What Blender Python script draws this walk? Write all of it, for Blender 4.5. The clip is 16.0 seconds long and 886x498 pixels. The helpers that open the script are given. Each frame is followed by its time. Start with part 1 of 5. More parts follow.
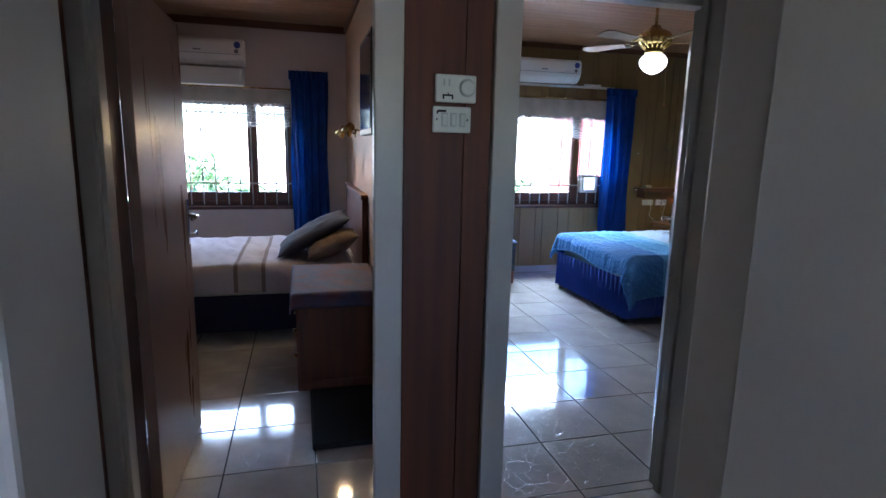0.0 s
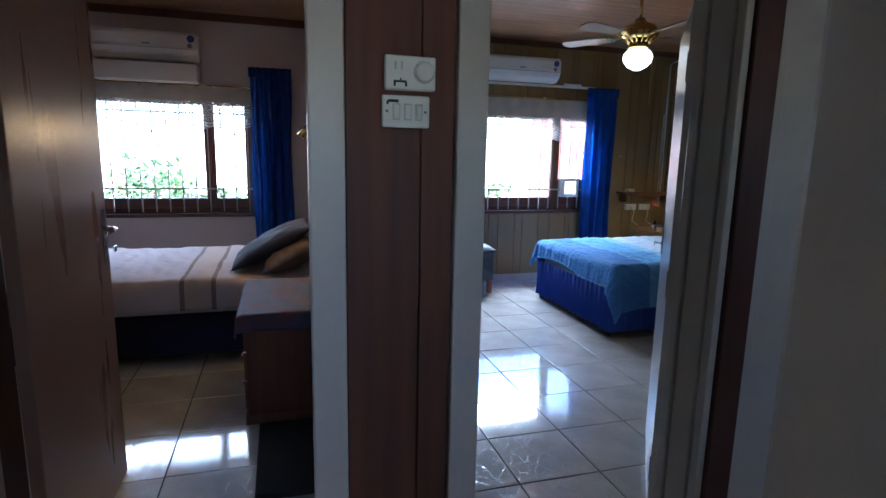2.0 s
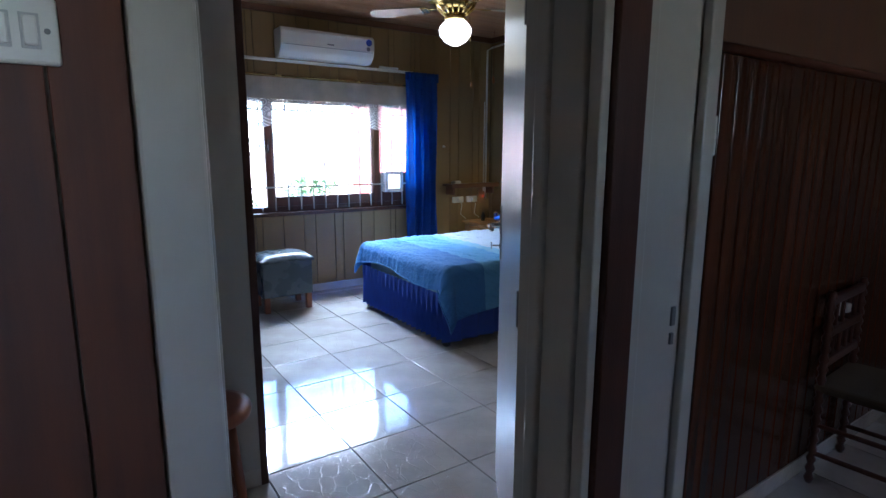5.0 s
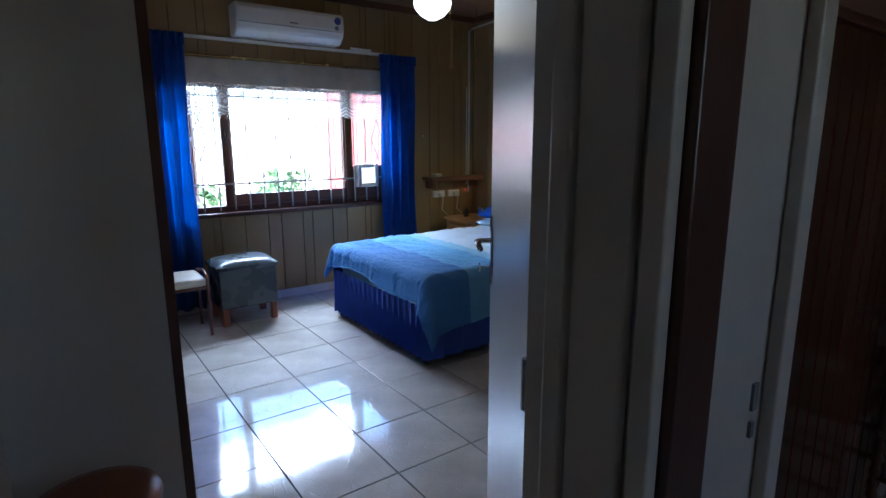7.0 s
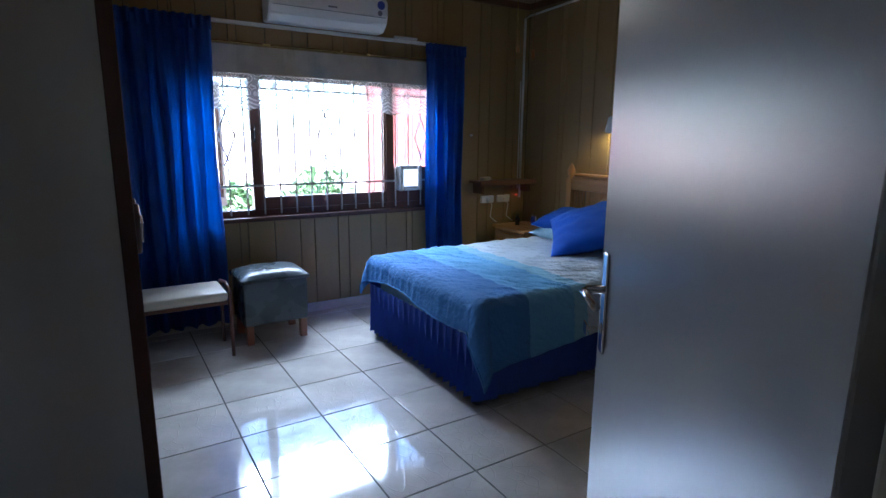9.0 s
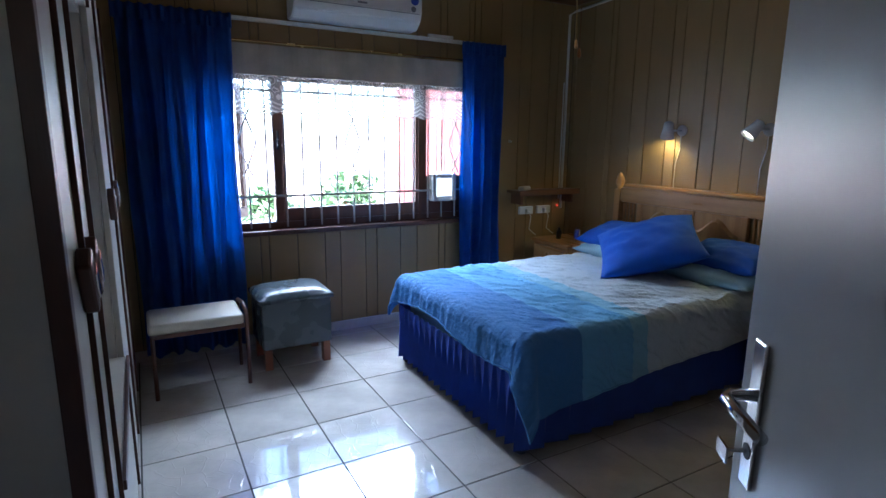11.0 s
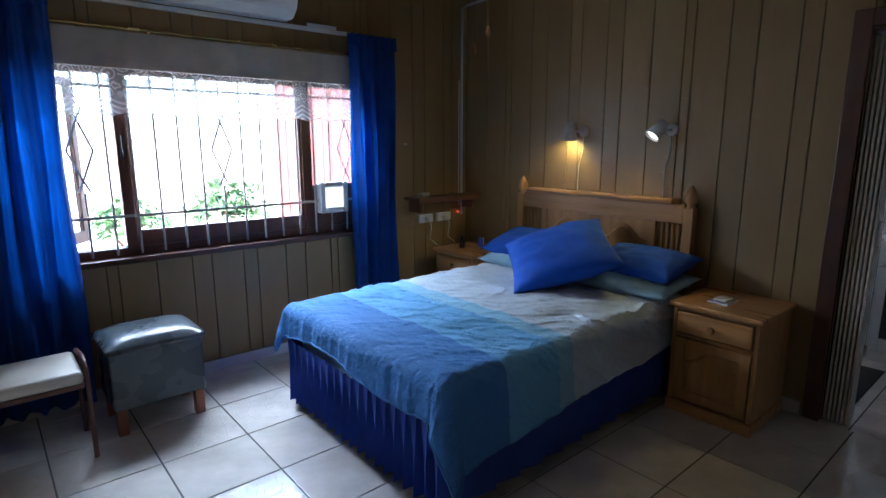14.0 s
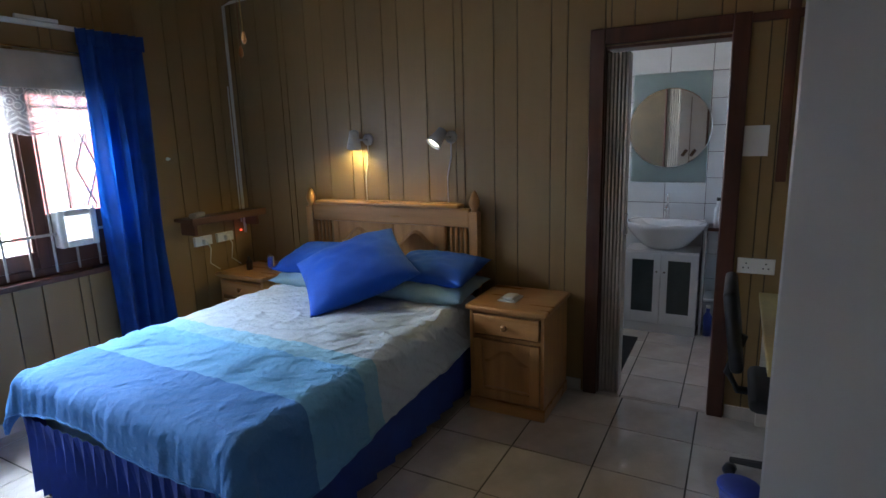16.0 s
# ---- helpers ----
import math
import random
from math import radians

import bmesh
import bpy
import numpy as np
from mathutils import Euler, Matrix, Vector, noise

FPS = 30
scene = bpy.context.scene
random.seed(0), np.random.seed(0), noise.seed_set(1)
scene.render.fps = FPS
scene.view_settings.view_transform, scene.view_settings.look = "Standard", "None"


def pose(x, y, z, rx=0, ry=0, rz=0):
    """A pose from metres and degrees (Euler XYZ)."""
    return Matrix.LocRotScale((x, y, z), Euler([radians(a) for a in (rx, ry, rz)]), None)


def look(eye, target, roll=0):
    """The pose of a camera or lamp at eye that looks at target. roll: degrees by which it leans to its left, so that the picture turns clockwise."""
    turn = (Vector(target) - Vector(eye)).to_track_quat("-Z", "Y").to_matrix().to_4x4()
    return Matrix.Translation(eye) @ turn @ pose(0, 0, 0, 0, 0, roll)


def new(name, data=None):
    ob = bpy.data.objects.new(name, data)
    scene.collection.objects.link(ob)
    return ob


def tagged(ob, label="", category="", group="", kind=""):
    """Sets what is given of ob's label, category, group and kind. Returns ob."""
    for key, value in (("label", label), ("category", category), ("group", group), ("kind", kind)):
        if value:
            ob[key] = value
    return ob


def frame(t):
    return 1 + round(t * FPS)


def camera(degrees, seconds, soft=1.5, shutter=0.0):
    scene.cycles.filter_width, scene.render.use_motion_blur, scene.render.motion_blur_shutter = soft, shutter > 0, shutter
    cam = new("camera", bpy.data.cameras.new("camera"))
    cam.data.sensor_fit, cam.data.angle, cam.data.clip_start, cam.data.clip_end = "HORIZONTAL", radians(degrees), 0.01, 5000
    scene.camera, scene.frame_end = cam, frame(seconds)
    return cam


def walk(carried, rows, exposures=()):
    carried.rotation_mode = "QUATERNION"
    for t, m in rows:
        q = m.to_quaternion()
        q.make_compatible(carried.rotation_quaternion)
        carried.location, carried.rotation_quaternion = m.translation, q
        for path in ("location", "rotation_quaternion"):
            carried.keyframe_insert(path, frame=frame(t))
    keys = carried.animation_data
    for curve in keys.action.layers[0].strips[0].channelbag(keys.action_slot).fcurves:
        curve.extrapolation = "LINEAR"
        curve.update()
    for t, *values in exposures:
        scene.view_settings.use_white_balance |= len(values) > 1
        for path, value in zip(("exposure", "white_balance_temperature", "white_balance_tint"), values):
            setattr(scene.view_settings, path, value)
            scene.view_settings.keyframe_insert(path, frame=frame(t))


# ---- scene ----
cam = camera(78.0, 16.0)
PATH = [
    (0, (0.883, 1.709, 1.475), (1.382, 3.613, 1.117), 1.3),
    (0.5, (0.903, 1.755, 1.47), (1.413, 3.657, 1.116), 1.4),
    (1, (0.944, 1.835, 1.469), (1.471, 3.733, 1.122), 1.3),
    (1.5, (1.009, 1.937, 1.466), (1.551, 3.831, 1.122), 1.3),
    (2, (1.05, 2.038, 1.463), (1.615, 3.926, 1.12), 1.2),
    (2.5, (1.072, 2.161, 1.458), (1.704, 4.028, 1.117), 1.1),
    (3, (1.113, 2.235, 1.451), (1.871, 4.055, 1.114), 0.8),
    (3.5, (1.189, 2.325, 1.447), (2.066, 4.089, 1.107), 0.6),
    (4, (1.295, 2.438, 1.452), (2.269, 4.151, 1.105), 0.4),
    (4.5, (1.397, 2.531, 1.448), (2.442, 4.199, 1.096), 0.2),
    (5, (1.457, 2.636, 1.42), (2.56, 4.266, 1.069), 0.2),
    (7.5, (1.832, 3.157, 1.447), (2.982, 4.744, 1.048), -0.1),
    (8, (1.894, 3.304, 1.417), (2.994, 4.926, 1.019), 0.1),
    (8.5, (1.932, 3.447, 1.421), (3.0, 5.091, 1.026), 0.4),
    (9, (1.989, 3.553, 1.441), (3.032, 5.213, 1.046), 0.5),
    (9.5, (2.056, 3.661, 1.454), (3.073, 5.338, 1.061), 0.5),
    (10, (2.117, 3.76, 1.475), (3.096, 5.459, 1.081), 0.6),
    (12.3, (2.165, 4.083, 1.474), (3.114, 5.801, 1.088), 0.6),
    (12.5, (2.176, 4.113, 1.472), (3.157, 5.812, 1.085), 0.6),
    (13, (2.232, 4.182, 1.475), (3.304, 5.826, 1.09), 0.5),
    (13.5, (2.301, 4.262, 1.492), (3.477, 5.833, 1.105), 0.3),
    (14, (2.356, 4.307, 1.495), (3.631, 5.799, 1.11), -0.1),
    (14.5, (2.404, 4.367, 1.498), (3.8, 5.746, 1.115), -0.5),
    (15, (2.465, 4.411, 1.511), (4.009, 5.624, 1.129), -1.0),
    (15.5, (2.505, 4.411, 1.536), (4.168, 5.451, 1.145), -1.5),
    (16, (2.52, 4.389, 1.553), (4.245, 5.321, 1.16), -1.7),
]
walk(cam, [(t, look(eye, target, roll)) for t, eye, target, roll in PATH],
     [(0.0, 3.9, 5100, 10), (3.0, 3.8, 5100, 10), (5.0, 4.0, 5100, 10), (7.5, 3.4, 5150, 10), (9.0, 3.35, 5150, 10), (12.5, 3.5, 5150, 10), (14.5, 3.35, 5450, 10), (16.0, 3.75, 5700, 10)])

# ---------------------------------------------------------------- light
world = bpy.data.worlds.new("sky")
scene.world = world
world.use_nodes = True
_wn = world.node_tree.nodes
_sky = _wn.new("ShaderNodeTexSky")
_sky.sky_type = "NISHITA"
_sky.sun_disc = False
_sky.sun_elevation = radians(62)
_sky.sun_rotation = radians(200)
_wn["Background"].inputs["Strength"].default_value = 0.15
world.node_tree.links.new(_sky.outputs[0], _wn["Background"].inputs["Color"])

sun_data = bpy.data.lights.new("sun", "SUN")
sun_data.energy, sun_data.angle, sun_data.color = 5.0, radians(0.5), (1.0, 0.96, 0.9)
sun = new("sun", sun_data)
sun.matrix_world = look((-3, -8, 16), (0, 0, 0))


def bulb(name, at, watts, colour, radius=0.04):
    d = bpy.data.lights.new(name, "POINT")
    d.energy, d.color, d.shadow_soft_size = watts, colour, radius
    o = new(name, d)
    o.location = at
    return o


def spot(name, at, target, watts, colour, size=95):
    d = bpy.data.lights.new(name, "SPOT")
    d.energy, d.color, d.spot_size, d.spot_blend, d.shadow_soft_size = watts, colour, radians(size), 0.6, 0.02
    o = new(name, d)
    o.matrix_world = look(at, target)
    return o


def sky_panel(name, at, target, w, h, watts, colour=(0.86, 0.93, 1.0)):
    """Stands in for the sky's light in an opening."""
    d = bpy.data.lights.new(name, "AREA")
    d.shape, d.size, d.size_y, d.energy, d.color = "RECTANGLE", w, h, watts, colour
    o = new(name, d)
    o.matrix_world = look(at, target)
    return o


# warm fill lamps added at unseen south-wall openings to brighten passage and panelled room
sky_panel("passage_fill", (0.85, -0.02, 1.8), (0.85, 3, 1.3), 0.9, 0.38, 0.13, (1.0, 0.9, 0.76))
sky_panel("panelled_fill", (3.9, -0.02, 1.8), (3.9, 3, 1.2), 0.8, 0.38, 0.22, (1.0, 0.92, 0.8))
sky_panel("window_skylight", (3.69, 8.75, 2.35), (3.69, 6.5, 0.4), 1.9, 0.9, 21)
sky_panel("window_skylight", (-0.15, 8.75, 2.35), (-0.15, 6.5, 0.4), 1.9, 0.9, 6)
# fill lamp for the bathroom, at an added opening that is never in view
sky_panel("bath_opening_fill", (6.55, 5.93, 1.65), (6.55, 4.5, 1.2), 0.85, 0.8, 0.22)

# ---------------------------------------------------------------- materials
def material(name, colour, rough=0.5, metal=0.0, second=None, scale=6.0, stretch=(1, 1, 1), fine=60.0,
             bump=0.1, spread=0.12, detail=4.0, emit=None, random_tone=0.0, coat=0.0, rough_var=0.1):
    m = bpy.data.materials.new(name)
    m.use_nodes = True
    nt = m.node_tree
    n, l = nt.nodes, nt.links
    b = n["Principled BSDF"]
    b.inputs["Roughness"].default_value = rough
    b.inputs["Metallic"].default_value = metal
    b.inputs["Coat Weight"].default_value = coat
    tc = n.new("ShaderNodeTexCoord")
    mp = n.new("ShaderNodeMapping")
    mp.inputs["Scale"].default_value = stretch
    l.new(tc.outputs["Object"], mp.inputs["Vector"])
    t1 = n.new("ShaderNodeTexNoise")
    t1.inputs["Scale"].default_value, t1.inputs["Detail"].default_value = scale, detail
    l.new(mp.outputs[0], t1.inputs["Vector"])
    t2 = n.new("ShaderNodeTexNoise")
    t2.inputs["Scale"].default_value = fine
    l.new(mp.outputs[0], t2.inputs["Vector"])
    ramp = n.new("ShaderNodeValToRGB")
    second = second or tuple(c * (1 - spread * 2) for c in colour)
    ramp.color_ramp.elements[0].position, ramp.color_ramp.elements[1].position = 0.32, 0.68
    ramp.color_ramp.elements[0].color, ramp.color_ramp.elements[1].color = (*second, 1), (*colour, 1)
    l.new(t1.outputs["Fac"], ramp.inputs["Fac"])
    hv = n.new("ShaderNodeHueSaturation")
    l.new(ramp.outputs["Color"], hv.inputs["Color"])
    val = n.new("ShaderNodeMapRange")
    val.inputs["To Min"].default_value, val.inputs["To Max"].default_value = 1 - spread, 1 + spread
    l.new(t2.outputs["Fac"], val.inputs["Value"])
    last = val.outputs[0]
    if random_tone:
        info = n.new("ShaderNodeObjectInfo")
        rr = n.new("ShaderNodeMapRange")
        rr.inputs["To Min"].default_value, rr.inputs["To Max"].default_value = 1 - random_tone, 1 + random_tone
        l.new(info.outputs["Random"], rr.inputs["Value"])
        mul = n.new("ShaderNodeMath")
        mul.operation = "MULTIPLY"
        l.new(last, mul.inputs[0]), l.new(rr.outputs[0], mul.inputs[1])
        last = mul.outputs[0]
    l.new(last, hv.inputs["Value"])
    l.new(hv.outputs["Color"], b.inputs["Base Color"])
    rv = n.new("ShaderNodeMapRange")
    rv.inputs["To Min"].default_value, rv.inputs["To Max"].default_value = max(0.02, rough - rough_var), min(1, rough + rough_var)
    l.new(t1.outputs["Fac"], rv.inputs["Value"])
    l.new(rv.outputs[0], b.inputs["Roughness"])
    if bump:
        bp = n.new("ShaderNodeBump")
        bp.inputs["Strength"].default_value, bp.inputs["Distance"].default_value = bump, 0.004
        l.new(t2.outputs["Fac"], bp.inputs["Height"])
        l.new(bp.outputs[0], b.inputs["Normal"])
    if emit:
        b.inputs["Emission Color"].default_value = (*emit[0], 1)
        b.inputs["Emission Strength"].default_value = emit[1]
    return m


def tile_material(name, colour, second, rough):
    """Glazed floor tile: marbled colour and a fine raised crackle."""
    m = material(name, colour, rough, second=second, scale=5, fine=25, bump=0, spread=0.03, random_tone=0.05, rough_var=0.03, detail=8)
    nt = m.node_tree
    n, l = nt.nodes, nt.links
    b = n["Principled BSDF"]
    tc = n["Texture Coordinate"]
    wob = n.new("ShaderNodeTexNoise")
    wob.inputs["Scale"].default_value = 9
    l.new(tc.outputs["Object"], wob.inputs["Vector"])
    add = n.new("ShaderNodeVectorMath")
    add.operation = "MULTIPLY_ADD"
    add.inputs[1].default_value = (0.06, 0.06, 0.06)
    l.new(wob.outputs["Color"], add.inputs[0])
    info = n.new("ShaderNodeObjectInfo")
    add2 = n.new("ShaderNodeVectorMath")
    l.new(info.outputs["Location"], add2.inputs[0]), l.new(tc.outputs["Object"], add2.inputs[1])
    l.new(add2.outputs[0], add.inputs[2])
    vo = n.new("ShaderNodeTexVoronoi")
    vo.feature = "DISTANCE_TO_EDGE"
    vo.inputs["Scale"].default_value = 12
    l.new(add.outputs[0], vo.inputs["Vector"])
    mr = n.new("ShaderNodeMapRange")
    mr.inputs["From Max"].default_value = 0.036
    mr.inputs["To Min"].default_value, mr.inputs["To Max"].default_value = 1, 0
    l.new(vo.outputs["Distance"], mr.inputs["Value"])
    gate = n.new("ShaderNodeMath")
    gate.operation = "GREATER_THAN"
    gate.inputs[1].default_value = 0.45
    l.new(info.outputs["Random"], gate.inputs[0])
    mul = n.new("ShaderNodeMath")
    mul.operation = "MULTIPLY"
    l.new(mr.outputs[0], mul.inputs[0]), l.new(gate.outputs[0], mul.inputs[1])
    bp = n.new("ShaderNodeBump")
    bp.inputs["Strength"].default_value, bp.inputs["Distance"].default_value = 0.45, 0.0016
    b.inputs["IOR"].default_value = 1.75
    b.inputs["Coat Weight"].default_value, b.inputs["Coat Roughness"].default_value = 1.0, 0.05
    b.inputs["Coat IOR"].default_value = 1.7
    l.new(mul.outputs[0], bp.inputs["Height"])
    l.new(bp.outputs[0], b.inputs["Normal"])
    return m


def banded(name, stops, axis, rough=0.85, bump=0.3, wrinkle=(30, 6, 6)):
    """Cloth in sewn bands along one local axis; stops: (metres, colour)."""
    m = material(name, (1, 1, 1), rough, scale=4, fine=4, stretch=wrinkle, bump=bump, spread=0.06)
    nt = m.node_tree
    [x for x in nt.nodes if x.bl_idname == "ShaderNodeBump"][0].inputs["Distance"].default_value = 0.02
    n, l = nt.nodes, nt.links
    hv = [x for x in n if x.bl_idname == "ShaderNodeHueSaturation"][0]
    sep = n.new("ShaderNodeSeparateXYZ")
    l.new(n["Texture Coordinate"].outputs["Object"], sep.inputs[0])
    prev = None
    for at, colour in stops:
        if prev is None:
            rgb = n.new("ShaderNodeRGB")
            rgb.outputs[0].default_value = (*colour, 1)
            prev = rgb.outputs[0]
            continue
        g = n.new("ShaderNodeMath")
        g.operation = "GREATER_THAN"
        g.inputs[1].default_value = at
        l.new(sep.outputs[axis], g.inputs[0])
        mx = n.new("ShaderNodeMixRGB")
        mx.inputs[2].default_value = (*colour, 1)
        l.new(g.outputs[0], mx.inputs[0]), l.new(prev, mx.inputs[1])
        prev = mx.outputs[0]
    l.new(prev, hv.inputs["Color"])
    return m


def lace_material():
    m = bpy.data.materials.new("lace")
    m.use_nodes = True
    n, l = m.node_tree.nodes, m.node_tree.links
    out = n["Material Output"]
    b = n["Principled BSDF"]
    b.inputs["Base Color"].default_value = (0.75, 0.73, 0.7, 1)
    b.inputs["Roughness"].default_value = 0.9
    tc = n.new("ShaderNodeTexCoord")
    sep = n.new("ShaderNodeSeparateXYZ")
    l.new(tc.outputs["Object"], sep.inputs[0])

    def calc(op, a, b=None):
        k = n.new("ShaderNodeMath")
        k.operation = op
        for slot, value in ((0, a), (1, b)):
            if value is None:
                continue
            if isinstance(value, (int, float)):
                k.inputs[slot].default_value = value
            else:
                l.new(value, k.inputs[slot])
        return k.outputs[0]

    # scalloped rows along the hem and scrolled rings above them
    arch = calc("MULTIPLY", calc("ABSOLUTE", calc("SINE", calc("MULTIPLY", sep.outputs[0], 19.0))), 0.035)
    row = calc("FRACT", calc("MULTIPLY", calc("ADD", sep.outputs[2], arch), 34.0))
    low = calc("LESS_THAN", calc("ADD", sep.outputs[2], arch), 1.765)
    scallop = calc("MULTIPLY", calc("LESS_THAN", row, 0.42), low)
    vo = n.new("ShaderNodeTexVoronoi")
    vo.inputs["Scale"].default_value = 15
    l.new(tc.outputs["Object"], vo.inputs["Vector"])
    ring = calc("LESS_THAN", calc("FRACT", calc("MULTIPLY", vo.outputs["Distance"], 4.2)), 0.36)
    mx = n.new("ShaderNodeMath")
    mx.operation = "MAXIMUM"
    l.new(scallop, mx.inputs[0])
    l.new(calc("MULTIPLY", ring, calc("SUBTRACT", 1.0, low)), mx.inputs[1])
    sc = n.new("ShaderNodeMapRange")
    sc.inputs["To Min"].default_value, sc.inputs["To Max"].default_value = 0.34, 0.92
    l.new(mx.outputs[0], sc.inputs["Value"])
    tr = n.new("ShaderNodeBsdfTransparent")
    ms = n.new("ShaderNodeMixShader")
    l.new(sc.outputs[0], ms.inputs[0]), l.new(tr.outputs[0], ms.inputs[1])
    tl = n.new("ShaderNodeBsdfTranslucent")
    tl.inputs["Color"].default_value = (0.55, 0.53, 0.52, 1)
    half = n.new("ShaderNodeMixShader")
    half.inputs[0].default_value = 0.2
    l.new(b.outputs[0], half.inputs[1]), l.new(tl.outputs[0], half.inputs[2]), l.new(half.outputs[0], ms.inputs[2])
    l.new(ms.outputs[0], out.inputs["Surface"])
    return m


def glass_material(name, rough=0.0, tint=(1, 1, 1)):
    m = bpy.data.materials.new(name)
    m.use_nodes = True
    b = m.node_tree.nodes["Principled BSDF"]
    b.inputs["Base Color"].default_value = (*tint, 1)
    b.inputs["Transmission Weight"].default_value = 1
    b.inputs["Roughness"].default_value = rough
    b.inputs["IOR"].default_value = 1.45
    return m


def cloth(name, colour, second=None, rough=0.8, translucent=0.0):
    m = material(name, colour, rough, second=second, scale=7, fine=220, bump=0.25, spread=0.1)
    if translucent:
        n, l = m.node_tree.nodes, m.node_tree.links
        b = n["Principled BSDF"]
        t = n.new("ShaderNodeBsdfTranslucent")
        hv = [x for x in n if x.bl_idname == "ShaderNodeHueSaturation"][0]
        l.new(hv.outputs[0], t.inputs["Color"])
        ms = n.new("ShaderNodeMixShader")
        ms.inputs[0].default_value = translucent
        l.new(b.outputs[0], ms.inputs[1]), l.new(t.outputs[0], ms.inputs[2])
        l.new(ms.outputs[0], n["Material Output"].inputs["Surface"])
    return m


M_TILE = tile_material("glazed_tile", (0.70, 0.66, 0.60), (0.54, 0.50, 0.45), 0.10)
M_GROUT = material("grout", (0.07, 0.065, 0.06), 0.9, fine=200, bump=0.4)
M_BOARD = material("painted_board", (0.29, 0.19, 0.076), 0.42, scale=1.2, fine=40, stretch=(6, 6, 0.5), bump=0.08, spread=0.05, random_tone=0.05)
M_BOARDGAP = material("board_groove", (0.10, 0.07, 0.035), 0.8, bump=0.1)
M_CEIL = material("pine_ceiling", (0.40, 0.22, 0.11), 0.4, second=(0.27, 0.13, 0.06), scale=2, stretch=(0.7, 7, 7), fine=22, bump=0.1, spread=0.12)
M_WHITE = material("white_gloss_paint", (0.57, 0.535, 0.475), 0.33, scale=2.5, fine=35, bump=0.06, spread=0.03)
M_DOOR = material("door_enamel", (0.35, 0.335, 0.315), 0.3, scale=2, stretch=(1, 1, 1), fine=30, bump=0.03, spread=0.02, rough_var=0.02)
M_WALL = material("matt_wall_paint", (0.46, 0.415, 0.35), 0.55, scale=1.5, fine=90, bump=0.1, spread=0.03)
M_PINKWALL = material("pale_pink_plaster", (0.66, 0.56, 0.52), 0.7, scale=1.5, fine=90, bump=0.12, spread=0.04)
M_DOORBROWN = material("brown_door_varnish", (0.30, 0.185, 0.135), 0.3, second=(0.25, 0.15, 0.11), scale=2, stretch=(4, 4, 0.5), fine=40, bump=0.04, spread=0.05)
M_BROWNPANEL = material("brown_veneer", (0.14, 0.040, 0.014), 0.6, second=(0.075, 0.024, 0.010), scale=2.5, stretch=(9, 9, 0.5), fine=45, bump=0.06, spread=0.06)
M_DARKWOOD = material("dark_stained_wood", (0.10, 0.033, 0.018), 0.35, second=(0.06, 0.02, 0.012), scale=3, stretch=(7, 7, 0.6), fine=40, bump=0.08)
M_WAINSCOT = material("varnished_wainscot", (0.12, 0.036, 0.017), 0.2, second=(0.055, 0.018, 0.009), scale=2, stretch=(8, 8, 0.45), fine=40, bump=0.1, random_tone=0.15)
M_UPPER = material("brown_board_wall", (0.13, 0.06, 0.03), 0.6, scale=2, stretch=(5, 5, 0.4), fine=30, bump=0.05)
M_ORANGEWOOD = material("orange_wood", (0.50, 0.17, 0.04), 0.35, scale=6, bump=0.05)
M_PINE = material("varnished_pine", (0.52, 0.27, 0.09), 0.33, second=(0.38, 0.18, 0.055), scale=3, stretch=(7, 7, 0.7), fine=35, bump=0.06, spread=0.08)
M_PINEH = material("varnished_pine_top", (0.52, 0.27, 0.09), 0.3, second=(0.40, 0.19, 0.06), scale=3, stretch=(7, 0.7, 7), fine=35, bump=0.06, spread=0.08)
M_SHELF = material("dark_shelf_wood", (0.16, 0.07, 0.035), 0.45, scale=3, stretch=(0.6, 7, 7), fine=35)
M_CURTAIN = cloth("royal_blue_curtain", (0.015, 0.085, 0.39), (0.009, 0.05, 0.25), 0.75, 0.38)
M_SKIRT = cloth("blue_valance_cloth", (0.03, 0.07, 0.36), (0.022, 0.05, 0.27), 0.85)
M_BLUEPILLOW = cloth("royal_blue_cotton", (0.013, 0.085, 0.47), (0.010, 0.065, 0.38), 0.85)
M_PALEPILLOW = cloth("pale_blue_cotton", (0.33, 0.50, 0.60), None, 0.85)
M_GREYPILLOW = cloth("slate_cotton", (0.03, 0.034, 0.055), (0.017, 0.018, 0.03), 0.85)
M_TANPILLOW = cloth("tan_striped_cotton", (0.28, 0.20, 0.14), (0.12, 0.085, 0.07), 0.85)
M_NAVY = cloth("navy_cloth", (0.012, 0.014, 0.045), None, 0.9)
M_TABLECLOTH = cloth("patterned_runner", (0.13, 0.05, 0.05), (0.035, 0.06, 0.12), 0.7)
M_DUVET = banded("banded_duvet", [(-9, (0.065, 0.20, 0.49)), (0.325, (0.15, 0.37, 0.64)), (0.665, (0.24, 0.46, 0.62)), (0.79, (0.47, 0.54, 0.61))], 0, 0.85, 0.5, (8, 8, 8))
M_DUVET1 = banded("beige_duvet", [(-9, (0.44, 0.37, 0.36)), (0.02, (0.20, 0.14, 0.11)), (0.05, (0.42, 0.33, 0.27)), (0.22, (0.20, 0.14, 0.11)), (0.25, (0.44, 0.37, 0.36))], 0, 0.9, 0.35, (4, 4, 4))
M_LACE = lace_material()
M_CREAM = cloth("cream_blind_cloth", (0.50, 0.45, 0.37), None, 0.85)
M_PLASTIC = material("white_plastic", (0.74, 0.73, 0.68), 0.35, scale=3, fine=150, bump=0.03, spread=0.02)
M_GREYPLASTIC = material("grey_plastic", (0.22, 0.22, 0.22), 0.4, bump=0.03)
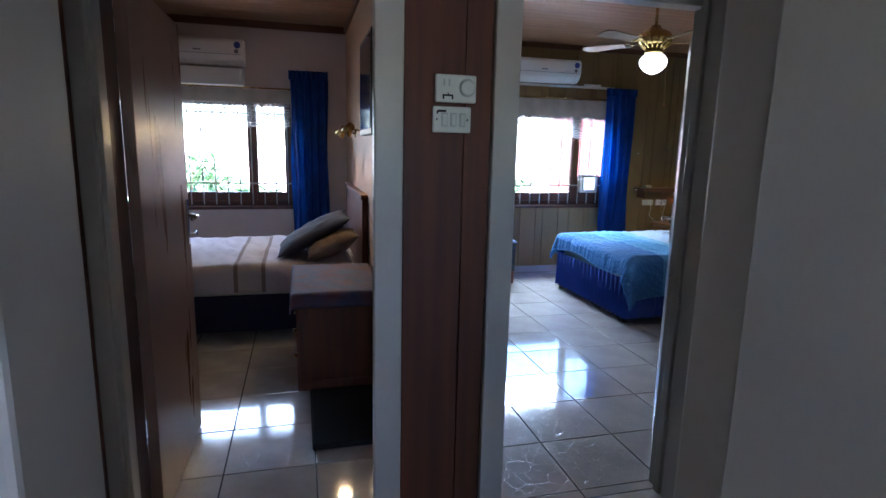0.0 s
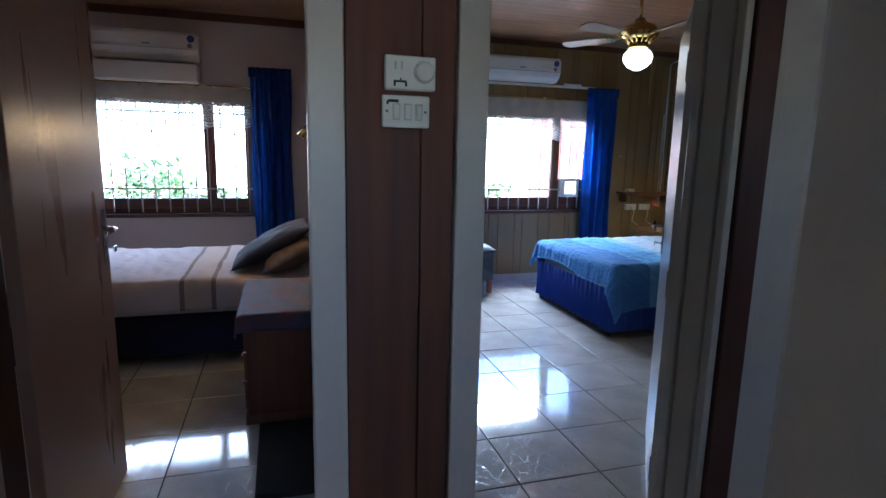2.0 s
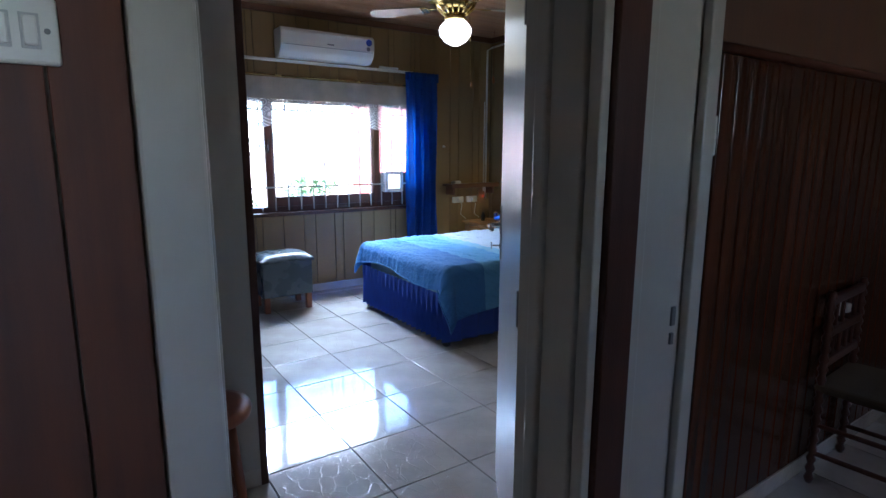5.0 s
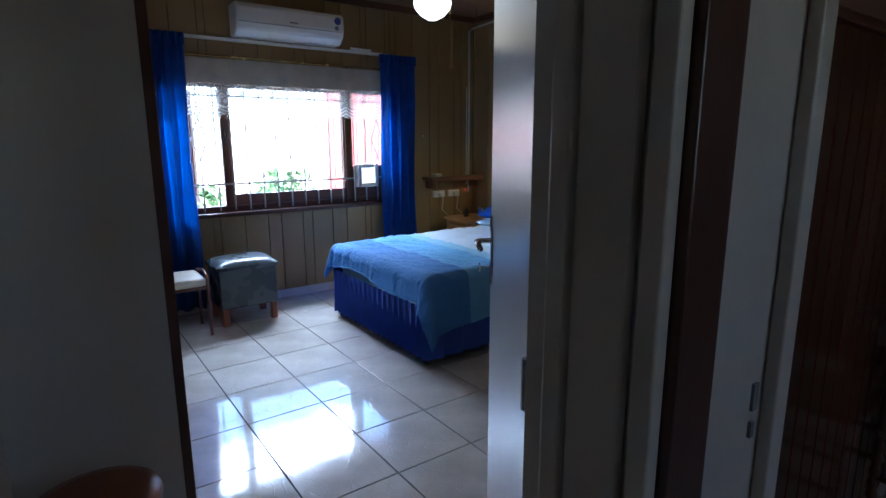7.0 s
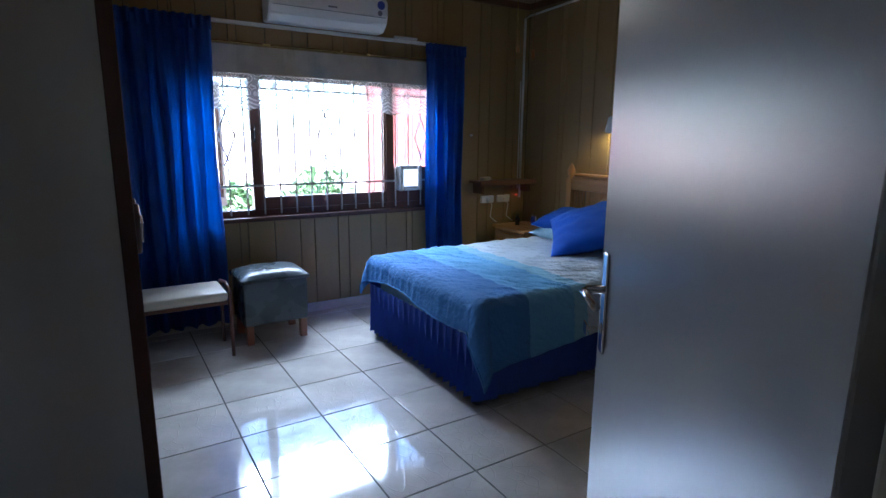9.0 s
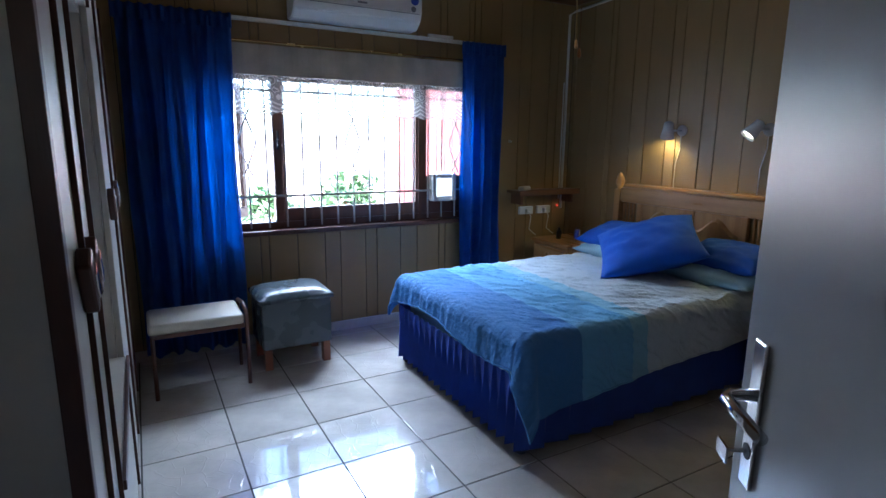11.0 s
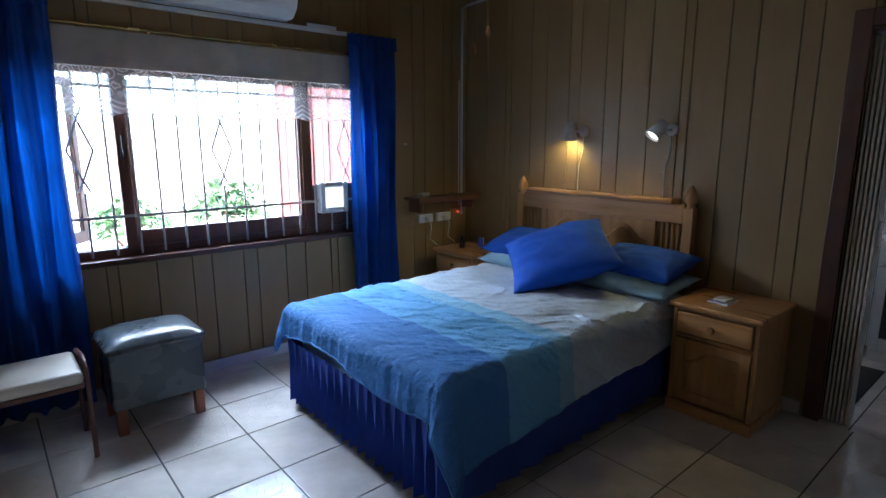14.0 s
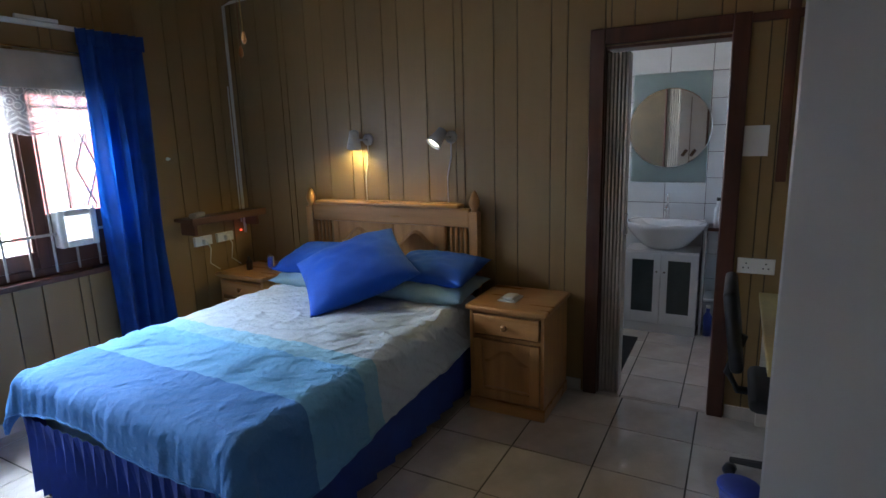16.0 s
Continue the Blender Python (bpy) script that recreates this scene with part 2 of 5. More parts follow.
M_BLACK = material("black_plastic", (0.015, 0.015, 0.017), 0.4, bump=0.05)
M_SCREEN = material("dark_screen", (0.008, 0.008, 0.01), 0.08, bump=0)
M_SMOKE = material("smoky_glass", (0.07, 0.085, 0.085), 0.2, bump=0.05)
M_BRASS = material("polished_brass", (0.68, 0.50, 0.18), 0.25, metal=1, bump=0.02)
M_CHROME = material("chrome", (0.75, 0.75, 0.76), 0.12, metal=1, bump=0.01, spread=0.02)
M_GRILLE = material("white_enamel_bar", (0.5, 0.48, 0.45), 0.4, bump=0.03)
M_VINYL = material("grey_blue_vinyl", (0.055, 0.07, 0.08), 0.28, scale=5, fine=130, bump=0.15, spread=0.05)
M_CREAMVINYL = material("cream_vinyl", (0.50, 0.46, 0.38), 0.4, scale=5, fine=130, bump=0.1, spread=0.05)
M_STOOLWOOD = material("red_brown_stool_wood", (0.26, 0.085, 0.035), 0.35, scale=3, stretch=(5, 5, 1), fine=30)
M_GLOBE = material("lit_glass_globe", (0.9, 0.88, 0.8), 0.3, bump=0, emit=((1.0, 0.95, 0.82), 0.3))
M_LAMPFACE = material("lit_bulb", (0.9, 0.9, 0.85), 0.3, bump=0, emit=((1.0, 0.86, 0.58), 1.3))
M_LAMPSHELL = material("grey_white_lamp_shell", (0.55, 0.55, 0.53), 0.35, bump=0.03)
M_BLADE = material("fan_blade", (0.30, 0.23, 0.16), 0.45, scale=3, stretch=(1, 6, 1), fine=30)
M_GLASS = glass_material("window_glass")
M_FROST = glass_material("frosted_glass", 0.35, (0.82, 0.92, 0.92))
M_MIRROR = material("silver_mirror", (0.88, 0.9, 0.9), 0.02, metal=1, bump=0, spread=0.0, rough_var=0.0)
M_CERAMIC = material("white_ceramic", (0.78, 0.79, 0.79), 0.1, bump=0, spread=0.02)
M_WALLTILE = material("white_wall_tile", (0.68, 0.71, 0.72), 0.15, bump=0.02, spread=0.03, random_tone=0.03)
M_MAT = cloth("black_doormat", (0.018, 0.018, 0.018), None, 0.95)
M_RED = material("red_plastic", (0.5, 0.03, 0.03), 0.35, bump=0)
M_BLUEPL = material("blue_plastic", (0.05, 0.08, 0.4), 0.35, bump=0)
M_DESK = material("yellow_desk_laminate", (0.62, 0.50, 0.22), 0.4, bump=0.02)
M_GROUND = material("sunlit_paving", (0.60, 0.56, 0.50), 0.9, scale=3, fine=40, bump=0.3)
M_FACE = material("pink_rendered_wall", (0.66, 0.54, 0.48), 0.85, scale=2, fine=60, bump=0.2)
M_REDGATE = material("red_painted_gate", (0.32, 0.085, 0.07), 0.6, bump=0.1)
M_LEAF = material("leaf", (0.11, 0.19, 0.07), 0.5, scale=8, bump=0.1)
M_RUSH = material("woven_seat", (0.16, 0.11, 0.06), 0.8, fine=120, bump=0.5)


# ---------------------------------------------------------------- mesh helpers
def box(bm, x0, x1, y0, y1, z0, z1, bev=0.0, seg=2):
    vs = [bm.verts.new((x, y, z)) for x in (x0, x1) for y in (y0, y1) for z in (z0, z1)]
    quads = ((0, 1, 3, 2), (4, 6, 7, 5), (0, 4, 5, 1), (2, 3, 7, 6), (0, 2, 6, 4), (1, 5, 7, 3))
    fs = [bm.faces.new([vs[i] for i in q]) for q in quads]
    if bev:
        es = list({e for f in fs for e in f.edges})
        bmesh.ops.bevel(bm, geom=es, offset=bev, segments=seg, affect="EDGES", profile=0.5)
    return bm


def tube(bm, pts, r, seg=8, r2=None):
    """A round rod along a line of points."""
    pts = [Vector(p) for p in pts]
    rings = []
    up = Vector((0, 0, 1))
    for i, p in enumerate(pts):
        d = (pts[min(i + 1, len(pts) - 1)] - pts[max(i - 1, 0)]).normalized()
        a = d.cross(up if abs(d.z) < 0.9 else Vector((1, 0, 0))).normalized()
        b = d.cross(a)
        rr = r if r2 is None else r + (r2 - r) * i / max(1, len(pts) - 1)
        rings.append([bm.verts.new(p + a * rr * math.cos(k * math.tau / seg) + b * rr * math.sin(k * math.tau / seg)) for k in range(seg)])
    for i in range(len(rings) - 1):
        for k in range(seg):
            bm.faces.new((rings[i][k], rings[i][(k + 1) % seg], rings[i + 1][(k + 1) % seg], rings[i + 1][k]))
    bm.faces.new(rings[0][::-1]), bm.faces.new(rings[-1])
    return bm


def lathe(bm, prof, seg=20, at=(0, 0, 0), turn=None):
    """A turned shape: prof is (radius, height) from the bottom up."""
    turn = turn or Matrix.Identity(4)
    rings = []
    for r, h in prof:
        rings.append([bm.verts.new(Vector(at) + turn @ Vector((max(r, 0.0005) * math.cos(k * math.tau / seg), max(r, 0.0005) * math.sin(k * math.tau / seg), h))) for k in range(seg)])
    for i in range(len(rings) - 1):
        for k in range(seg):
            bm.faces.new((rings[i][k], rings[i][(k + 1) % seg], rings[i + 1][(k + 1) % seg], rings[i + 1][k]))
    bm.faces.new(rings[0][::-1]), bm.faces.new(rings[-1])
    return bm


def sheet(bm, nu, nv, f):
    g = [[bm.verts.new(f(i / nu, j / nv)) for j in range(nv + 1)] for i in range(nu + 1)]
    for i in range(nu):
        for j in range(nv):
            bm.faces.new((g[i][j], g[i + 1][j], g[i + 1][j + 1], g[i][j + 1]))
    return bm


def mesh_of(bm, mat, name, smooth=False):
    bmesh.ops.recalc_face_normals(bm, faces=bm.faces)
    me = bpy.data.meshes.new(name)
    bm.to_mesh(me)
    bm.free()
    me.materials.append(mat)
    if smooth:
        me.polygons.foreach_set("use_smooth", [True] * len(me.polygons))
    return me


def part(name, bm, mat, parent, label="", smooth=False):
    ob = new(name, mesh_of(bm, mat, name, smooth))
    ob.parent = parent
    if label:
        tagged(ob, label)
    return ob


def thing(name, m, label, category, group=""):
    ob = new(name)
    ob.empty_display_size = 0.1
    ob.matrix_basis = m
    return tagged(ob, label, category, group)


def solo(name, bm, mat, label, category, kind="", smooth=False):
    return tagged(new(name, mesh_of(bm, mat, name, smooth)), label, category, "", kind)


def B():
    return bmesh.new()


def boxes(*bs, bev=0.0):
    bm = B()
    for b in bs:
        box(bm, *b, bev=bev)
    return bm


# ---------------------------------------------------------------- structure
CEIL = 2.72
W2 = (2.52, 4.64, 0.83, 1.92)
W1 = (-1.12, 0.80, 0.83, 1.93)
NY = 7.90


def st(name, bm, mat, label, cat="wall"):
    return solo(name, bm, mat, label, cat, "structure")


def hole_wall_x(x0, x1, y0, y1, z1, holes):
    """Boxes of a wall that runs along x, with openings (x0, x1, z0, z1)."""
    out, at = [], x0
    for a, b, c, d in sorted(holes):
        out.append((at, a, y0, y1, 0, z1))
        if c > 0:
            out.append((a, b, y0, y1, 0, c))
        out.append((a, b, y0, y1, d, z1))
        at = b
    out.append((at, x1, y0, y1, 0, z1))
    return out


wall_north = st("wall_north", boxes(*hole_wall_x(1.48, 5.85, NY + 0.012, 8.1, CEIL, [W2])), M_BOARDGAP, "board-clad north wall of the blue bedroom")
wall_north_b = st("wall_north_left", boxes(*hole_wall_x(-2.2, 1.48, NY, 8.1, CEIL, [W1])), M_PINKWALL, "pale plastered wall round the small bedroom's window")
wall_east = st("wall_east", boxes((5.712, 5.85, 3.672, 4.45, 0, CEIL), (5.712, 5.85, 5.07, 8.1, 0, CEIL), (5.712, 5.85, 4.45, 5.07, 2.02, CEIL)), M_BOARDGAP, "board-clad wall behind the bed")
wall_partition = st("wall_partition", boxes((1.40, 1.58, 3.672, NY, 0, CEIL)), M_WALL, "cream painted partition between the bedrooms")
wall_small = st("wall_small_room_east", boxes((1.385, 1.40, 3.672, NY, 0, CEIL)), material("ochre_wall", (0.50, 0.30, 0.17), 0.5, scale=2, stretch=(4, 4, 0.5), fine=50, bump=0.06, spread=0.06), "ochre painted wall of the small bedroom")
wall_hall_north = st("wall_hall_north", boxes((-2.2, 0.28, 3.62, 3.672, 0, CEIL), (0.28, 1.16, 3.62, 3.672, 2.06, CEIL), (1.16, 1.62, 3.62, 3.672, 0, CEIL),
                     (1.62, 2.42, 3.62, 3.672, 2.06, CEIL), (2.42, 5.85, 3.62, 3.672, 0, CEIL)), M_WALL, "cream wall with two bedroom doorways")
wall_west = st("wall_west", boxes((-2.3, -2.2, 3.62, 8.1, 0, CEIL)), M_PINKWALL, "pale plastered wall of the small bedroom")
wall_hall_west = st("wall_hall_west", boxes((0.11, 0.235, 0.0, 3.62, 0, CEIL)), M_WALL, "cream painted wall of the passage")
wall_hall_east = st("wall_hall_east", boxes((1.378, 1.52, 0.0, 2.215, 0, CEIL), (1.378, 1.52, 2.215, 2.37, 2.06, CEIL), bev=0.004), M_WALL, "cream painted wall of the passage")
wall_hall_door = st("wall_hall_doorway", boxes((0.235, 0.62, 2.20, 2.35, 0, CEIL), (0.62, 1.39, 2.20, 2.35, 2.06, CEIL)), M_WALL, "cream wall with the passage doorway")
st("trim_passage_door", boxes((0.62, 0.655, 2.185, 2.37, 0, 2.06), (1.437, 1.52, 2.217, 2.37, 0, 2.06), (0.655, 1.437, 2.22, 2.37, 2.025, 2.06), bev=0.008), M_WHITE, "white painted frame of the passage doorway", "door frame")
st("trim_passage_strike", boxes((0.655, 0.662, 2.205, 2.235, 1.07, 1.13), (0.655, 0.668, 2.20, 2.21, 1.085, 1.115), bev=0.001), M_GREYPLASTIC, "metal strike plate on the passage door frame", "trim")
# out of view; both openings are added so light reaches the passage and panelled room
wall_south = st("wall_south", boxes((0.11, 5.85, -0.12, 0.0, 0, 1.6), (0.11, 5.85, -0.12, 0, 2.0, CEIL), (0.11, 0.4, -0.12, 0, 1.6, 2.0), (1.3, 3.5, -0.12, 0, 1.6, 2.0), (4.3, 5.85, -0.12, 0, 1.6, 2.0)), M_WALL, "unseen cream south wall with openings added to let light in")
wall_far_east = st("wall_far_east", boxes((5.85, 5.97, -0.12, 3.672, 0, CEIL)), M_UPPER, "brown wall of the panelled room")
hall_pier = st("wall_pier", boxes((2.405, 2.78, 3.43, 3.617, 0, CEIL)), M_WHITE, "white door lining between passage and panelled room")
st("trim_pier", boxes((2.405, 2.505, 3.40, 3.43, 0, CEIL), bev=0.003), M_DARKWOOD, "dark brown strip along the door lining", "trim")
st("trim_pier_bead", boxes((2.375, 2.403, 3.415, 3.45, 0, CEIL), (2.508, 2.55, 3.412, 3.43, 0, CEIL), (2.74, 2.79, 3.405, 3.43, 0, 2.06), bev=0.004), M_WHITE, "white moulded door casing", "trim")
st("trim_pier_plate", boxes((2.70, 2.716, 3.425, 3.4305, 0.98, 1.03), (2.70, 2.712, 3.424, 3.4305, 0.93, 0.96)), M_GREYPLASTIC, "metal strike plate in the door lining", "trim")
st("trim_west", boxes((0.235, 0.247, 3.42, 3.565, 0, CEIL), bev=0.003), M_BROWNPANEL, "brown veneer strip on the passage wall", "trim")
# bathroom shell
st("wall_bath_back", boxes((7.262, 7.4, 3.9, 6.1, 0, CEIL)), M_GROUT, "tiled bathroom wall")
# this wall is out of view; its opening is added to light the bathroom
st("wall_bath_north", boxes((5.85, 7.4, 5.9, 6.0, 0, 1.2), (5.85, 7.4, 5.9, 6.0, 2.1, CEIL), (5.85, 6.1, 5.9, 6, 1.2, 2.1), (7.0, 7.4, 5.9, 6, 1.2, 2.1)), M_WALL, "unseen white bathroom wall with an opening added to let light in")
st("wall_bath_south", boxes((5.85, 7.4, 3.9, 4.0, 0, CEIL)), M_WALLTILE, "white bathroom wall")

# ceiling of planks
bm = B()
y = -0.1
k = 0
while y < 8.1:
    box(bm, -2.3, 7.4, y, min(8.1, y + 0.108), CEIL, CEIL + 0.02)
    box(bm, -2.3, 7.4, y + 0.108, y + 0.115, CEIL + 0.008, CEIL + 0.02)
    y += 0.115
st("ceiling", bm, M_CEIL, "varnished pine plank ceiling", "ceiling")
st("roof_slab", boxes((-2.4, 7.5, -0.2, 8.1, CEIL + 0.05, CEIL + 0.2)), M_WALL, "flat roof over the house", "roof")
st("trim_cornice", boxes((1.58, 5.7, NY - 0.03, NY, CEIL - 0.06, CEIL), (5.67, 5.70, 3.672, NY - 0.03, CEIL - 0.06, CEIL), bev=0.006), M_SHELF, "dark wooden cornice", "trim")
st("trim_cornice_small", boxes((-2.2, 1.385, NY - 0.03, NY, CEIL - 0.07, CEIL), (1.36, 1.385, 3.672, NY - 0.03, CEIL - 0.07, CEIL), bev=0.006), M_SHELF, "dark wooden cornice", "trim")

# floor under the tiles
floor = st("floor", boxes((-2.3, 5.9, -0.12, 8.0, -0.1, -0.004)), M_GROUT, "glossy beige floor tiles with dark grout", "floor")
floor_bath = st("floor_bath", boxes((5.9, 7.4, 3.9, 6.0, -0.1, -0.004)), M_GROUT, "glossy beige bathroom floor tiles", "floor")

# skirting
st("baseboard_north", boxes((1.58, 5.70, NY - 0.014, NY, 0, 0.075), bev=0.003), M_TILE, "beige tile skirting", "baseboard")
st("baseboard_east", boxes((5.686, 5.70, 5.16, NY - 0.014, 0, 0.075), (5.686, 5.70, 3.75, 4.37, 0, 0.075), bev=0.003), M_TILE, "beige tile skirting", "baseboard")
st("baseboard_west", boxes((1.58, 1.594, 3.80, 4.84, 0, 0.075), bev=0.003), M_TILE, "beige tile skirting", "baseboard")
st("baseboard_panelled", boxes((2.79, 5.85, 3.595, 3.612, 0, 0.08), bev=0.003), M_TILE, "pale tile skirting", "baseboard")


# door linings and casings of the two bedrooms
def doorway(name, x0, x1, label):
    st(name, boxes((x0 - 0.005, x0 + 0.028, 3.60, 3.674, 0, 2.06), (x1 - 0.028, x1 + 0.005, 3.60, 3.674, 0, 2.06), (x0 + 0.028, x1 - 0.028, 3.60, 3.674, 2.03, 2.06), bev=0.003), M_WHITE, label, "door frame")


doorway("trim_door_1", 0.28, 1.16, "white painted door frame")
doorway("trim_door_2", 1.62, 2.425, "white painted door frame")
st("trim_casing_1", boxes((1.125, 1.225, 3.575, 3.62, 0, CEIL), (0.238, 0.292, 3.58, 3.62, 0, 2.1), bev=0.006), M_WHITE, "white door casing", "trim")
st("trim_casing_2", boxes((1.545, 1.64, 3.575, 3.62, 0, CEIL), (2.374, 2.42, 3.575, 3.615, 0, CEIL), (2.383, 2.403, 3.47, 3.57, 0, CEIL), bev=0.006), M_WHITE, "white door casing", "trim")
panel = st("wall_hall_panel", boxes((1.228, 1.44, 3.590, 3.62, 0, CEIL), (1.444, 1.542, 3.592, 3.62, 0, CEIL), bev=0.002), M_BROWNPANEL, "brown veneer panel between the bedroom doors")

# wainscot of the panelled room
wains = st("wall_wainscot", boxes((2.79, 5.85, 3.614, 3.6195, 0.0, 1.72)), M_BOARDGAP, "dark varnished tongue-and-groove wainscot")
st("wall_upper_board", boxes((2.79, 5.85, 3.608, 3.6195, 1.75, CEIL)), M_UPPER, "brown board wall above the wainscot")
st("trim_dado", boxes((2.79, 5.85, 3.59, 3.6195, 1.72, 1.75), bev=0.004), M_DARKWOOD, "dark dado rail", "trim")


# ---------------------------------------------------------------- windows
def window(name, w, mulls, label, flap, xs):
    x0, x1, z0, z1 = w
    f = tagged(new(name, mesh_of(boxes((x0, x0 + 0.05, NY + 0.02, NY + 0.09, z0, z1), (x1 - 0.05, x1, NY + 0.02, NY + 0.09, z0, z1),
               (x0 + 0.05, x1 - 0.05, NY + 0.02, NY + 0.09, z0, z0 + 0.055), (x0 + 0.05, x1 - 0.05, NY + 0.02, NY + 0.09, z1 - 0.05, z1), bev=0.004), M_DARKWOOD, name)), label, "window", "", "structure")
    zt = z1 - 0.05
    for m in mulls:
        part("mullion", boxes((m - 0.03, m + 0.03, NY + 0.015, NY + 0.085, z0 + 0.055, zt), bev=0.003), M_DARKWOOD, f)
    part("window_sill", boxes((x0 + (0.16 if flap else -0.06), x1 + 0.06, NY - 0.055, NY + 0.02, z0 - 0.03, z0 + 0.004), bev=0.006), M_DARKWOOD, f)
    # sashes
    edges = [x0 + 0.05, mulls[0] - 0.03, mulls[0] + 0.03, mulls[1] - 0.03, mulls[1] + 0.03, x1 - 0.05]
    a, b = edges[2], edges[3]
    part("sash", boxes((a, b, NY + 0.03, NY + 0.07, z0 + 0.055, z0 + 0.15), (a, a + 0.018, NY + 0.03, NY + 0.07, z0 + 0.15, zt), (b - 0.018, b, NY + 0.03, NY + 0.07, z0 + 0.15, zt), bev=0.003), M_DARKWOOD, f)
    g = part("pane", boxes((a + 0.018, b - 0.018, NY + 0.048, NY + 0.052, z0 + 0.15, zt)), M_GLASS, f)
    g.visible_shadow = False
    a, b = edges[4], edges[5]
    zr = z0 + (0.36 if flap else 0.15)
    part("sash", boxes((a, b, NY + 0.03, NY + 0.07, z0 + 0.055, zr), (a, a + 0.02, NY + 0.03, NY + 0.07, zr, zt), (b - 0.02, b, NY + 0.03, NY + 0.07, zr, zt), bev=0.003), M_DARKWOOD, f)
    g = part("pane", boxes((a + 0.02, b - 0.02, NY + 0.048, NY + 0.052, zr, zt)), M_GLASS, f)
    g.visible_shadow = False
    # casement standing open outwards
    a, b = edges[0], edges[1]
    cw = b - a
    turn = pose(a, NY + 0.08, 0, 0, 0, 46 if flap else 62)
    bm = boxes((0, cw, 0, 0.035, z0 + 0.06, z0 + 0.13), (0, cw, 0, 0.035, zt - 0.05, zt), (0, 0.04, 0, 0.035, z0 + 0.13, zt - 0.05), (cw - 0.04, cw, 0, 0.035, z0 + 0.13, zt - 0.05), bev=0.003)
    bm.transform(turn)
    part("sash", bm, M_DARKWOOD, f, "casement standing open")
    bm = boxes((0.04, cw - 0.04, 0.015, 0.019, z0 + 0.13, zt - 0.05))
    bm.transform(turn)
    part("pane", bm, M_GLASS, f).visible_shadow = False
    bm = B()
    tube(bm, [(mulls[0] - 0.005, NY + 0.0, 1.42), (mulls[0] - 0.005, NY - 0.02, 1.44), (mulls[0] - 0.005, NY - 0.02, 1.53)], 0.007)
    box(bm, mulls[0] - 0.015, mulls[0] + 0.005, NY, NY + 0.016, 1.40, 1.47)
    part("window_catch", bm, M_BLACK, f)
    # burglar bars inside
    gr = thing(name.replace("window", "burglar_bars").replace("_1", "").replace("_2", ""), pose(0, 0, 0), "white enamelled iron burglar bars with diamond scrolls", "burglar bars", "burglar bars")
    n = int((x1 - x0 - 0.08) / 0.122)
    for i in range(n + 1):
        x = x0 + 0.045 + i * (x1 - x0 - 0.09) / n
        near = min((abs(x - q), q) for q in xs)
        bm = B()
        if near[0] < 0.055:
            q = x
            tube(bm, [(q, NY - 0.006, z0 + 0.02), (q, NY - 0.006, 1.22)], 0.0068, 6)
            tube(bm, [(q, NY - 0.006, 1.685), (q, NY - 0.006, z1 - 0.01)], 0.0068, 6)
            for s in (-1, 1):
                tube(bm, [(q + s * 0.03, NY - 0.006, 1.22), (q, NY - 0.006, 1.285), (q - s * 0.062, NY - 0.006, 1.45), (q, NY - 0.006, 1.62), (q + s * 0.03, NY - 0.006, 1.685)], 0.0068, 6)
            part("diamond_scroll", bm, M_GRILLE, gr)
        else:
            tube(bm, [(x, NY - 0.006, z0 + 0.02), (x, NY - 0.006, z1 - 0.01)], 0.0068, 6)
            part("bar", bm, M_GRILLE, gr)
    for z in (1.075, 1.80):
        part("cross_bar", boxes((x0 + 0.01, x1 - 0.01, NY - 0.015, NY - 0.011, z - 0.008, z + 0.008)), M_GRILLE, gr)
    return f


window_2 = window("window_2", W2, (3.03, 4.17), "dark stained timber window with one casement open", True, (2.80, 3.59, 4.51))
window_1 = window("window_1", W1, (-0.70, 0.40), "dark stained timber window with one casement open", False, (-0.13, 0.60, -1.0))


def lace(name, x0, x1, z0, z1):
    t = thing(name, pose(0, 0, 0), "white lace valance across the top of the window", "valance", "lace valances")
    bm = B()
    sheet(bm, 120, 8, lambda u, v: Vector((x0 + (x1 - x0) * u, NY - 0.03 + 0.008 * math.sin(u * 95), z1 - (z1 - z0) * v * (1 + 0.09 * abs(math.sin(u * 38))))))
    part("lace_cloth", bm, M_LACE, t, "", True)
    part("rod", tube(B(), [(x0, NY - 0.03, z1), (x1, NY - 0.03, z1)], 0.005, 6), M_GRILLE, t)
    bm = B()
    pts = [(x0 + (x1 - x0) * i / 120, NY - 0.031 + 0.008 * math.sin(i / 120 * 95), z1 - (z1 - z0) * (1 + 0.09 * abs(math.sin(i / 120 * 38)))) for i in range(121)]
    tube(bm, pts, 0.003, 5)
    part("scalloped_hem", bm, M_LACE, t, "", True)
    return t


lace("lace_valance", W2[0] + 0.01, W2[1] - 0.01, 1.66, 1.90)
lace("lace_valance", W1[0] + 0.01, W1[1] - 0.01, 1.68, 1.91)


